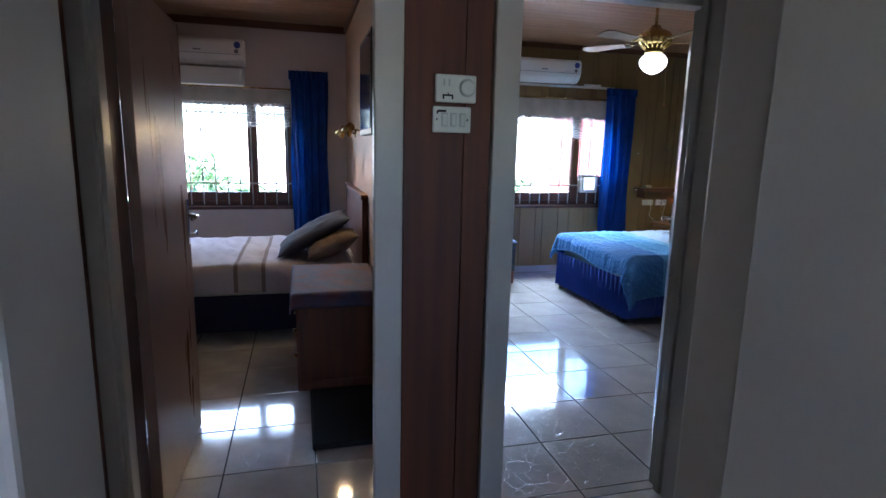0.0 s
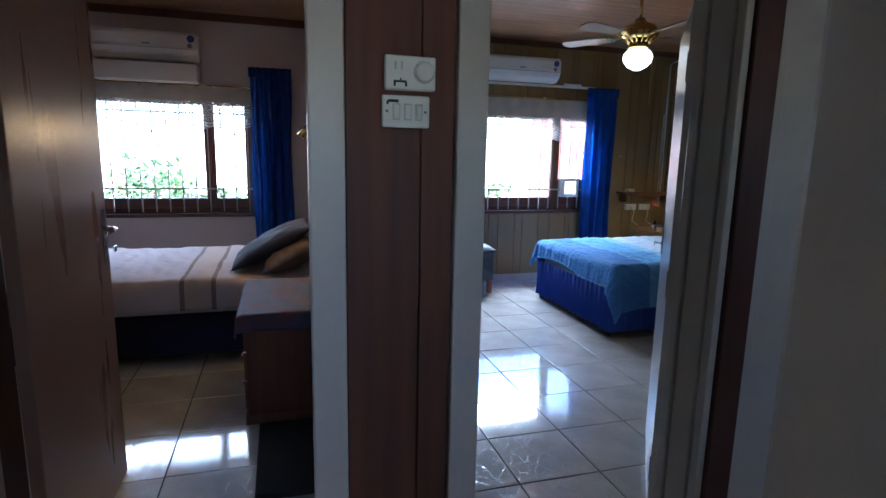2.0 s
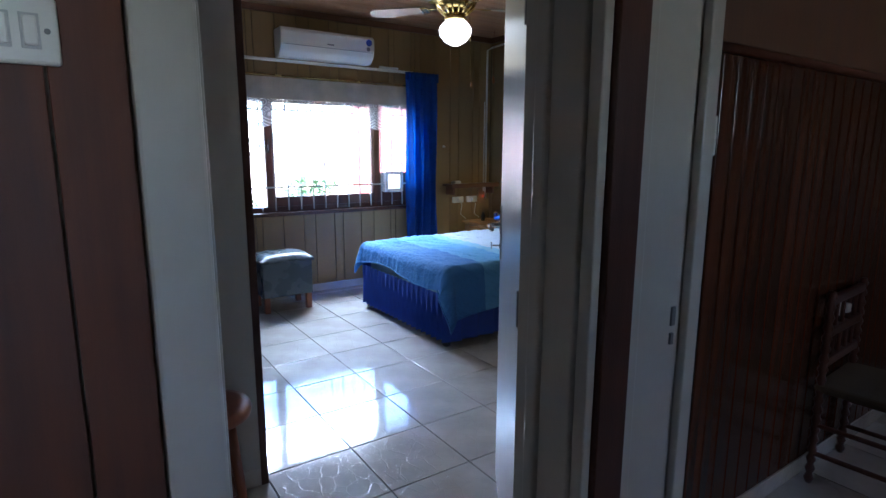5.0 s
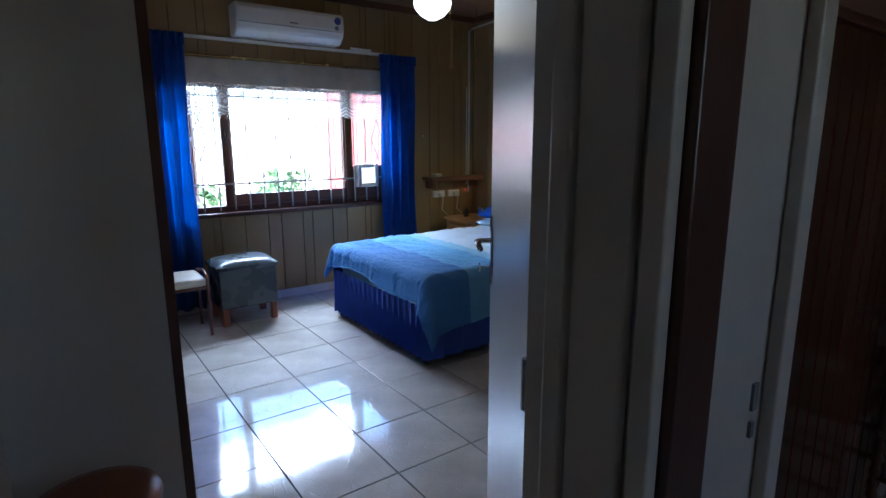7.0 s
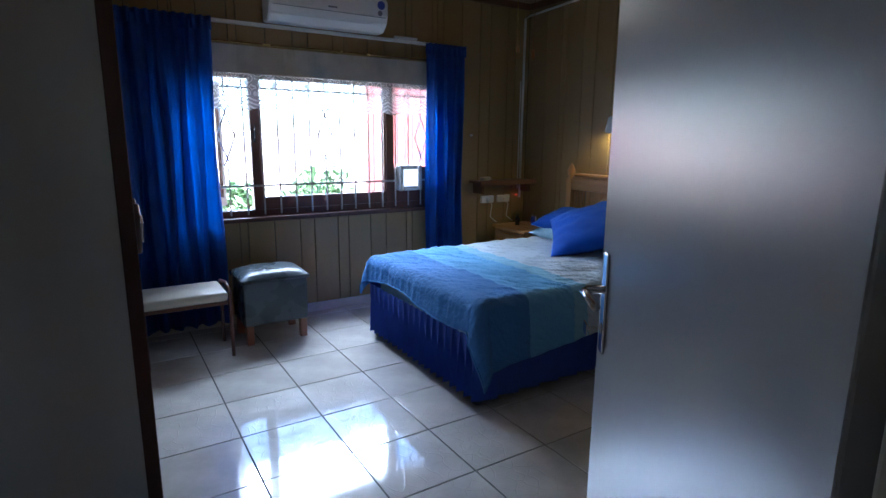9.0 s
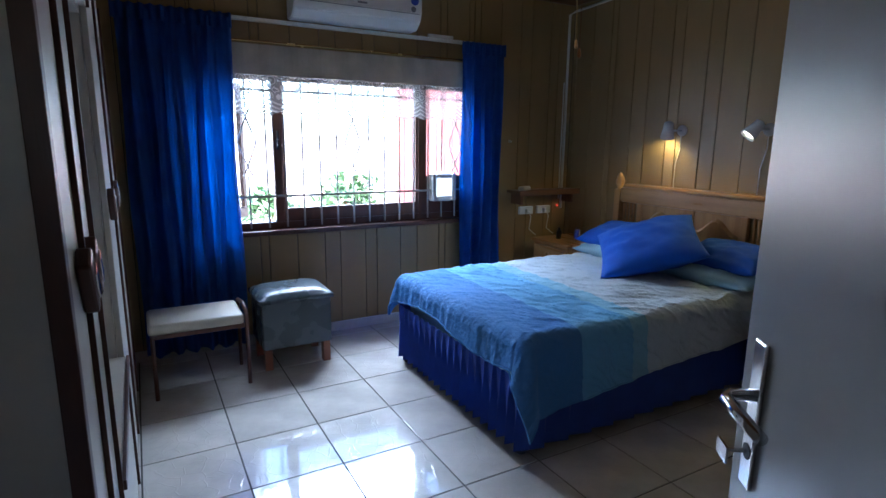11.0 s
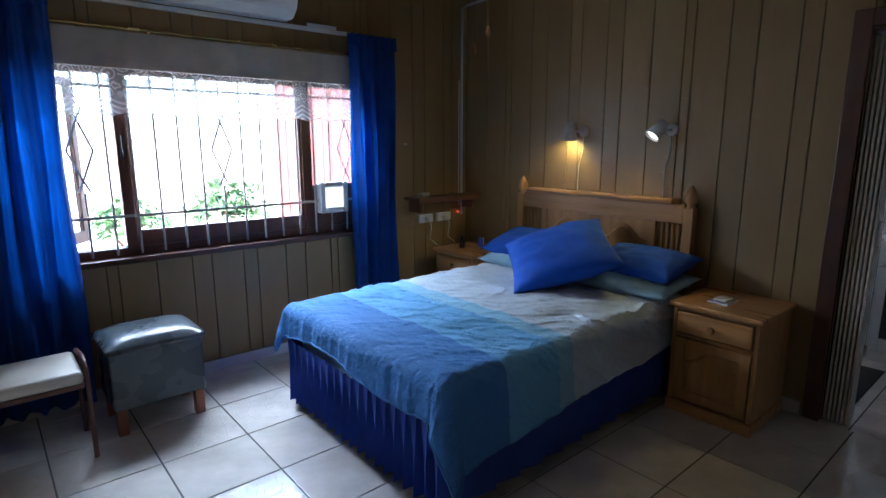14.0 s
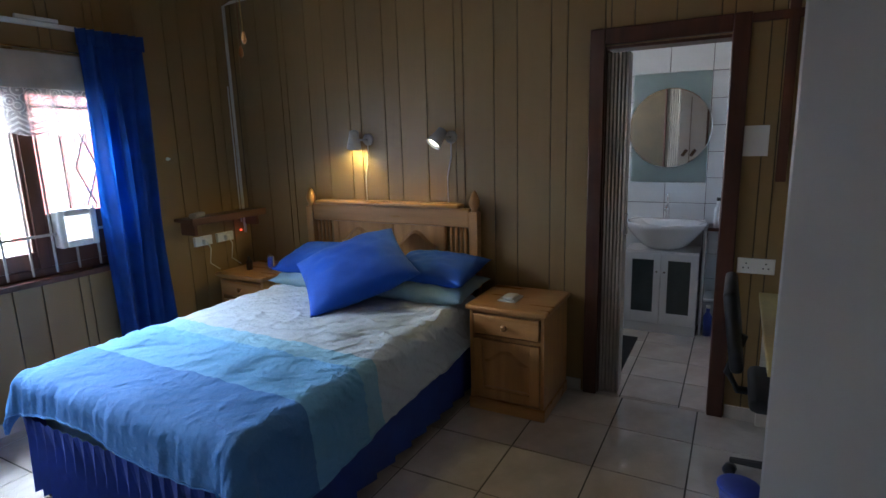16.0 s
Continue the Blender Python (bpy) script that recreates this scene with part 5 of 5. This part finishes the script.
mi = thing("round_mirror", pose(7.25, 4.885, 1.585), "round frameless mirror on an etched glass square", "mirror")
part("glass_back", boxes((-0.012, -0.002, -0.28, 0.28, -0.42, 0.42), bev=0.002), M_FROST, mi, "pale green frosted glass square")
part("mirror_disc", lathe(B(), [(0.30, 0), (0.305, 0.006), (0.30, 0.01)], 48, (-0.014, 0, 0), pose(0, 0, 0, 0, -90, 0).to_4x4()), M_MIRROR, mi)
bs2 = thing("bath_shelf", pose(7.13, 4.42, 0.0), "small dark shelf unit beside the basin", "shelf unit")
part("board", boxes((-0.12, 0.13, -0.1, 0.14, 0.82, 0.845), bev=0.003), M_DARKWOOD, bs2)
part("board", boxes((-0.12, 0.13, -0.1, 0.14, 0.28, 0.30), bev=0.003), M_CERAMIC, bs2)
part("side", boxes((-0.12, 0.13, 0.145, 0.16, 0, 0.82)), M_CERAMIC, bs2)
part("side", boxes((-0.12, 0.13, -0.12, -0.105, 0, 0.82)), M_CERAMIC, bs2)
for i, (y, h, mt, lb) in enumerate(((4.37, 0.17, M_CERAMIC, "white pump bottle"), (4.43, 0.13, M_FROST, "clear bottle"), (4.50, 0.2, M_CERAMIC, "white lotion bottle"))):
    b = thing("toiletry_bottle", pose(7.06, y, 0.845), lb + " on the dark bathroom shelf", "bottle", "toiletries")
    part("bottle", lathe(B(), [(0.024, 0), (0.026, h * 0.7), (0.012, h * 0.8), (0.012, h)], 14), mt, b, "", True)
    part("cap", lathe(B(), [(0.014, h), (0.014, h + 0.025)], 12), M_BLACK, b)
for y, h, mt, lb in ((4.38, 0.2, M_RED, "red"), (4.45, 0.16, M_BLACK, "black"), (4.52, 0.22, M_BLUEPL, "dark blue")):
    b = thing("cleaning_bottle", pose(7.03, y, 0), lb + " cleaning bottle on the bathroom floor", "bottle", "cleaning bottles")
    part("bottle", lathe(B(), [(0.03, 0), (0.032, h * 0.7), (0.014, h * 0.85), (0.014, h)], 14), mt, b, "", True)
    part("cap", lathe(B(), [(0.016, h), (0.016, h + 0.02)], 12), M_PLASTIC, b)
solo("bath_mat", boxes((6.0, 6.75, 4.985, 5.4, 0.0, 0.012), bev=0.004), M_MAT, "dark mat on the bathroom floor", "mat")
# bulb and glowing fitting added above the doorway's view to lift the bathroom
bath_fill_bulb = bulb("bath_fill_bulb", (6.5, 4.9, 2.5), 0.07, (0.85, 0.93, 1.0), 0.12)
bl = thing("bathroom_fill_light", pose(6.5, 4.9, 2.56), "round white ceiling light, added out of view to brighten the bathroom", "ceiling light")
part("diffuser", lathe(B(), [(0.03, 0.02), (0.11, 0.04), (0.14, 0.08), (0.14, 0.12)], 24), M_GLOBE, bl, "", True)
part("base", lathe(B(), [(0.15, 0.12), (0.15, 0.155)], 24), M_PLASTIC, bl)

# ---------------------------------------------------------------- hall
gs = thing("geyser_control", pose(1.405, 3.590, 1.68), "white control plate with a round dial on the brown panel", "control plate")
part("plate", boxes((-0.072, 0.072, -0.02, 0, -0.046, 0.046), bev=0.005), M_PLASTIC, gs)
part("dial", lathe(B(), [(0.027, 0), (0.026, 0.012), (0.02, 0.016)], 24, (0.038, -0.02, 0.004), pose(0, 0, 0, 90).to_4x4()), M_PLASTIC, gs, "", True)
part("dial_ring", lathe(B(), [(0.031, 0), (0.031, 0.0015)], 24, (0.038, -0.0195, 0.004), pose(0, 0, 0, 90).to_4x4()), M_LAMPSHELL, gs)
part("tap_symbol", boxes((-0.045, -0.012, -0.0212, -0.019, -0.026, -0.020), (-0.048, -0.042, -0.0212, -0.019, -0.036, -0.020), (-0.016, -0.010, -0.0212, -0.019, -0.036, -0.024), (-0.03, -0.026, -0.0212, -0.019, -0.020, -0.014)), M_BLACK, gs, "black tap symbol")
for i in range(2):
    part("slot", boxes((-0.046 + i * 0.018, -0.040 + i * 0.018, -0.0212, -0.019, 0.008, 0.03)), M_LAMPSHELL, gs)
sw = thing("light_switch", pose(1.395, 3.590, 1.577), "white three-gang light switch plate on the brown panel", "switch")
part("plate", boxes((-0.068, 0.068, -0.012, 0, -0.044, 0.044), bev=0.005), M_PLASTIC, sw)
for x in (-0.028, 0.004, 0.036):
    g = part("rocker_frame", boxes((x - 0.011, x + 0.011, -0.0135, -0.0115, -0.024, 0.022), bev=0.001), M_LAMPSHELL, sw)
    bm = boxes((x - 0.008, x + 0.008, -0.019, -0.012, -0.02, 0.018), bev=0.002)
    part("rocker", bm, M_PLASTIC, g)
part("symbol", boxes((-0.052, -0.022, -0.0135, -0.0118, 0.024, 0.032), (-0.056, -0.05, -0.0135, -0.0118, 0.018, 0.028)), M_BLACK, sw)
part("screw", lathe(B(), [(0.004, 0), (0.004, 0.001)], 8, (0.055, -0.0122, 0.0), pose(0, 0, 0, 90).to_4x4()), M_GREYPLASTIC, sw)
part("screw", lathe(B(), [(0.004, 0), (0.004, 0.001)], 8, (-0.055, -0.0122, 0.0), pose(0, 0, 0, 90).to_4x4()), M_GREYPLASTIC, sw)

# panelled room: turned chair and socket
ch = thing("turned_chair", pose(4.22, 3.38, 0, 0, 0, 4), "dark turned-wood chair with a woven seat", "chair")
part("seat", boxes((-0.22, 0.22, -0.2, 0.2, 0.42, 0.455), bev=0.014), M_RUSH, ch, "woven rush seat")


def bobbin(x, y, z0, z1):
    n = int((z1 - z0) / 0.045)
    pr = []
    for i in range(n):
        z = z0 + (z1 - z0) * i / n
        pr += [(0.012, z), (0.020, z + (z1 - z0) / n * 0.5)]
    return lathe(B(), pr + [(0.012, z1)], 10, (x, y, 0))


for x in (-0.2, 0.2):
    part("leg", bobbin(x, -0.18, 0, 0.44), M_DARKWOOD, ch, "", True)
    part("back_post", bobbin(x, 0.18, 0, 0.86), M_DARKWOOD, ch, "", True)
    for z in (0.14, 0.27):
        part("stretcher", tube(B(), [(x, -0.18, z), (x, 0.18, z)], 0.011, 8), M_DARKWOOD, ch)
for z in (0.55, 0.68, 0.82):
    part("back_rail", boxes((-0.2, 0.2, 0.168, 0.192, z - 0.02, z + 0.02), bev=0.005), M_DARKWOOD, ch)
for x in (-0.12, -0.04, 0.04, 0.12):
    part("spindle", tube(B(), [(x, 0.18, 0.55), (x, 0.18, 0.82)], 0.009, 8), M_DARKWOOD, ch)
for z in (0.16, 0.3):
    part("stretcher", tube(B(), [(-0.2, -0.18, z), (0.2, -0.18, z)], 0.011, 8), M_DARKWOOD, ch)
sk = thing("wall_socket", pose(4.20, 3.612, 0.75), "white wall socket with a plug on the wainscot", "socket", "wall sockets")
part("plate", boxes((-0.075, 0.075, -0.03, -0.012, -0.04, 0.04), bev=0.004), M_PLASTIC, sk)
part("plug", boxes((0.01, 0.05, -0.06, -0.03, -0.02, 0.02), bev=0.006), M_PLASTIC, sk)
sw = thing("light_switch", pose(3.08, 3.612, 1.47), "white light switch plate on the wainscot", "switch")
part("plate", boxes((-0.04, 0.04, -0.022, -0.012, -0.06, 0.06), bev=0.003), M_PLASTIC, sw)
part("rocker", boxes((-0.01, 0.01, -0.026, -0.022, -0.018, 0.018), bev=0.002), M_PLASTIC, sw)

# ---------------------------------------------------------------- small bedroom
b1 = thing("bed", pose(-0.62, 5.98, 0), "bed with a dark navy base", "bed")
part("base", boxes((0.0, 1.96, 0.0, 1.40, 0.06, 0.34), bev=0.02), M_NAVY, b1)
part("mattress", boxes((0.0, 1.96, 0.0, 1.40, 0.34, 0.545), bev=0.05), M_CREAM, b1)
for x in (0.08, 1.88):
    for y in (0.08, 1.32):
        part("castor", lathe(B(), [(0.02, 0.0), (0.03, 0.01), (0.03, 0.06)], 12, (x, y, 0)), M_BLACK, b1)
d1 = thing("duvet", pose(0.36, 5.98, 0), "pale beige duvet with woven brown bands", "duvet")
bm = drape(B(), -1.0, 0.96, -0.02, 1.42, 0.585, (0.2, 0.0, 0.24, 0.24), r=0.06, nu=90, nv=80, wr=0.012)
part("cover", bm, M_DUVET1, d1, "", True).modifiers.new("thick", "SOLIDIFY").thickness = 0.012
solo("headboard", boxes((1.335, 1.383, 5.92, 7.42, 0.0, 1.08), (1.325, 1.383, 5.90, 7.44, 1.08, 1.12), bev=0.006), M_BROWNPANEL, "brown wooden headboard against the wall", "headboard")
pillow("pillow", pose(1.12, 6.20, 0.70, 0, -24, 0) @ pose(0, 0, 0, 0, 0, 90), 0.42, 0.44, 0.16, M_TANPILLOW, "tan striped pillow leaning on the headboard", "bed pillows")
pillow("pillow", pose(0.98, 6.42, 0.76, 0, -28, 0) @ pose(0, 0, 0, 0, 0, 90), 0.62, 0.66, 0.15, M_GREYPILLOW, "dark slate pillow leaning on the headboard", "bed pillows")
cs = thing("chest_of_drawers", pose(0.84, 4.95, 0), "brown wooden chest of drawers beside the bed", "chest of drawers")
part("body", boxes((0.012, 0.53, 0.012, 0.80, 0.05, 0.585), bev=0.004), M_BROWNPANEL, cs)
part("plinth", boxes((0.0, 0.535, 0.0, 0.81, 0.0, 0.06), bev=0.005), M_BROWNPANEL, cs)
part("top", boxes((-0.012, 0.54, -0.012, 0.82, 0.585, 0.605), bev=0.005), M_BROWNPANEL, cs)
for i in range(3):
    dr = part("drawer_front", boxes((-0.002, 0.014, 0.03, 0.78, 0.08 + i * 0.165, 0.235 + i * 0.165), bev=0.004), M_BROWNPANEL, cs)
    for y in (0.2, 0.6):
        part("knob", lathe(B(), [(0.007, 0), (0.014, 0.014), (0.006, 0.022)], 12, (-0.002, y, 0.16 + i * 0.165), pose(0, 0, 0, 0, -90, 0).to_4x4()), M_BRASS, dr, "", True)
tc = thing("runner_cloth", pose(0.84, 4.95, 0.606), "dark patterned cloth laid over the chest", "cloth")
bm = drape(B(), -0.03, 0.535, -0.03, 0.82, 0.016, (0.10, 0.0, 0.10, 0.03), r=0.018, nu=50, nv=50, wr=0.002, flare=0.02)
part("cloth", bm, M_TABLECLOTH, tc, "", True).modifiers.new("thick", "SOLIDIFY").thickness = 0.003
solo("doormat", boxes((0.91, 1.375, 4.25, 4.90, 0.0, 0.035), bev=0.008), M_MAT, "black padded mat on the tiles before the chest", "mat")
tv1 = thing("flat_television", pose(1.385, 4.62, 1.78), "black flat-screen television on the wall", "television")
part("mount", boxes((-0.13, 0, -0.06, 0.06, -0.06, 0.06)), M_BLACK, tv1)
bm = boxes((-0.17, -0.13, -0.24, 0.26, -0.24, 0.25), bev=0.006)
part("case", bm, M_BLACK, tv1)
part("screen", boxes((-0.172, -0.17, -0.22, 0.24, -0.21, 0.23)), M_SCREEN, tv1)
for y, lit in ((6.15, True), (6.85, True)):
    wl = thing("wall_lamp", pose(1.385, y, 1.60), "small brass swivel spot lamp on the wall, lit", "wall lamp", "small bedroom lamps")
    part("rose", lathe(B(), [(0.035, 0), (0.03, 0.015)], 16, (0, 0, 0), pose(0, 0, 0, 0, -90, 0).to_4x4()), M_BRASS, wl)
    part("arm", tube(B(), [(-0.015, 0, 0), (-0.10, 0, 0.02)], 0.007), M_BRASS, wl)
    tn = Vector((-0.55, 0.1, -0.75)).normalized().to_track_quat("Z", "Y").to_matrix().to_4x4()
    shd = part("shade", lathe(B(), [(0.015, -0.06), (0.03, -0.05), (0.045, 0.04), (0.042, 0.04), (0.02, -0.03)], 18, (-0.13, 0, 0.01), tn), M_BRASS, wl, "", True)
    spot("small_lamp_light", (1.20, y, 1.57), (0.75, y - 0.6, 0.4), 0.65, (1.0, 0.62, 0.26), 140).data.shadow_soft_size = 0.05
    part("lamp_bulb", lathe(B(), [(0.01, -0.02), (0.03, 0.02), (0.034, 0.034), (0.02, 0.038)], 14, (-0.13, 0, 0.01), tn), M_LAMPFACE, shd, "", True)
f1 = thing("ceiling_fan", pose(-0.30, 5.55, 2.32), "white ceiling fan with long blades", "ceiling fan")
part("motor", lathe(B(), [(0.05, 0), (0.11, 0.02), (0.12, 0.06), (0.08, 0.1), (0.02, 0.12)], 24), M_PLASTIC, f1, "", True)
part("rod", tube(B(), [(0, 0, 0.1), (0, 0, 0.4)], 0.012, 10), M_PLASTIC, f1)
for i in range(4):
    bm = boxes((0.1, 0.62, -0.06, 0.06, 0.03, 0.038), bev=0.003)
    bm.transform(pose(0, 0, 0, 0, 0, -12 + 90 * i) @ pose(0, 0, 0, 10, 0, 0))
    part("blade", bm, M_PLASTIC, f1)

# ---------------------------------------------------------------- outside
st("ground", boxes((-60, 60, -60, 80, -0.32, -0.12)), M_GROUND, "sunlit paving and yard around the house", "ground")
gw = solo("garden_wall", boxes((-16, 18, 17.0, 17.2, -0.12, 1.55), (-16, 18, 16.96, 17.24, 1.55, 1.62)), M_FACE, "pink rendered garden wall", "wall", "structure")
rg = thing("red_gate", pose(5.6, 11.6, -0.12), "red painted board gate beside the yard", "gate")
for i in range(9):
    part("board", boxes((i * 0.14, i * 0.14 + 0.13, 0, 0.03, 0.05, 2.4), bev=0.004), M_REDGATE, rg)
for z in (0.4, 1.2, 2.1):
    part("rail", boxes((0, 1.26, 0.03, 0.07, z, z + 0.1), bev=0.004), M_REDGATE, rg)


def bush(m, r, n, seed, label):
    t = thing("shrub", m, label, "shrub", "garden shrubs")
    rng = random.Random(seed)
    bm = B()
    for k in range(7):
        a = rng.uniform(0, math.tau)
        tube(bm, [(0, 0, 0), (0.3 * r * math.cos(a), 0.3 * r * math.sin(a), r * 0.5), (0.75 * r * math.cos(a), 0.75 * r * math.sin(a), r * rng.uniform(0.7, 1.2))], 0.02, 5, 0.006)
    part("stem", bm, M_STOOLWOOD, t)
    bm = B()
    for k in range(n):
        a, e = rng.uniform(0, math.tau), rng.uniform(-0.1, 1.4)
        q = r * rng.uniform(0.45, 1.05) * (1 + 0.25 * math.sin(a * 3 + seed))
        c = Vector((q * math.cos(a) * math.cos(e), q * math.sin(a) * math.cos(e), r * 0.55 + q * 0.75 * math.sin(e)))
        s = rng.uniform(0.07, 0.16)
        rot = Euler((rng.uniform(-1, 1), rng.uniform(-1, 1), rng.uniform(0, 6.3))).to_matrix()
        vs = [bm.verts.new(c + rot @ Vector(p)) for p in ((-s, 0, 0), (0, s * 0.35, 0.02), (s, 0, 0), (0, -s * 0.35, 0.02))]
        bm.faces.new(vs)
    part("foliage", bm, M_LEAF, t)
    return t


bush(pose(0.0, 11.6, -0.12), 0.7, 500, 3, "leafy green shrub in the yard")
bush(pose(-1.2, 13.2, -0.12), 1.0, 700, 5, "tall leafy green shrub by the garden wall")
bush(pose(5.6, 13.8, -0.12), 0.68, 420, 8, "leafy green shrub by the garden wall")
bush(pose(4.0, 13.6, -0.12), 0.55, 350, 9, "low green shrub in the yard")

# ---------------------------------------------------------------- boards and tiles
PATTERN = (0.205, 0.095, 0.205, 0.15, 0.205, 0.06, 0.205, 0.205, 0.12)


def boards(parent, axis, a0, a1, face, z0, z1, mat, pattern, start=0, depth=0.012, gap=0.006):
    """Vertical boards on a wall; axis 'x' runs along x with its face at y = face."""
    meshes = {}
    at, k = a0, start
    while at < a1 - 0.01:
        w = min(pattern[k % len(pattern)], a1 - at)
        key = (round(w, 3), round(z0, 3), round(z1, 3))
        if key not in meshes:
            if axis == "x":
                bm = boxes((gap / 2, w - gap / 2, 0, depth, z0, z1), bev=0.002)
            else:
                bm = boxes((0, depth, gap / 2, w - gap / 2, z0, z1), bev=0.002)
            meshes[key] = mesh_of(bm, mat, "board")
        o = new("board", meshes[key])
        o.parent = parent
        o.location = (at, face, 0) if axis == "x" else (face, at, 0)
        at += w
        k += 1


boards(wall_north, "x", 1.58, W2[0], NY, 0.0, CEIL, M_BOARD, PATTERN)
boards(wall_north, "x", W2[0], W2[1], NY, 0.0, W2[2], M_BOARD, PATTERN, 3)
boards(wall_north, "x", W2[0], W2[1], NY, W2[3], CEIL, M_BOARD, PATTERN, 3)
boards(wall_north, "x", W2[1], 5.70, NY, 0.0, CEIL, M_BOARD, PATTERN, 5)
boards(wall_east, "y", 3.672, 4.45, 5.70, 0.0, CEIL, M_BOARD, PATTERN, 2)
boards(wall_east, "y", 4.45, 5.07, 5.70, 2.02, CEIL, M_BOARD, PATTERN, 5)
boards(wall_east, "y", 5.07, NY, 5.70, 0.0, CEIL, M_BOARD, PATTERN, 0)
boards(wains, "x", 2.79, 5.85, 3.602, 0.0, 1.72, M_WAINSCOT, (0.088,), 0, 0.012, 0.007)


def tiles(parent, x0, x1, y0, y1, size, ox, oy, mat, z=0.0, gap=0.007):
    """Square floor tiles on a lattice, cut at the walls."""
    meshes = {}
    for i in range(math.floor((x0 - ox) / size), math.ceil((x1 - ox) / size)):
        for j in range(math.floor((y0 - oy) / size), math.ceil((y1 - oy) / size)):
            a, b = max(x0, ox + i * size), min(x1, ox + (i + 1) * size)
            c, d = max(y0, oy + j * size), min(y1, oy + (j + 1) * size)
            if b - a < 0.012 or d - c < 0.012:
                continue
            key = (round(b - a, 3), round(d - c, 3))
            if key not in meshes:
                meshes[key] = mesh_of(boxes((gap / 2, key[0] - gap / 2, gap / 2, key[1] - gap / 2, -0.008, 0.0), bev=0.0012), mat, "tile")
            o = new("tile", meshes[key])
            o.parent = parent
            o.location = (a, c, z)


T, TX, TY = 0.41, 2.46, 4.91
tiles(floor, 1.58, 5.70, 3.62, NY, T, TX, TY, M_TILE)
tiles(floor, -2.2, 1.385, 3.62, 6.4, T, 0.513 - T, 4.547, M_TILE)
tiles(floor, 0.235, 1.92, 0.0, 3.62, T, TX, TY, M_TILE)
tiles(floor, 1.92, 5.85, 1.2, 3.62, T, TX, TY, M_TILE)
tiles(floor_bath, 5.70, 7.262, 4.0, 5.9, 0.33, 5.72, 4.60, M_TILE)
wt = bpy.data.objects["wall_bath_back"]
me = mesh_of(boxes((-0.012, 0, 0.002, 0.298, 0.002, 0.198), bev=0.0015), M_WALLTILE, "tile")
for i in range(6):
    for j in range(13):
        o = new("tile", me)
        o.parent = wt
        o.location = (7.262, 4.0 + i * 0.3, j * 0.2)
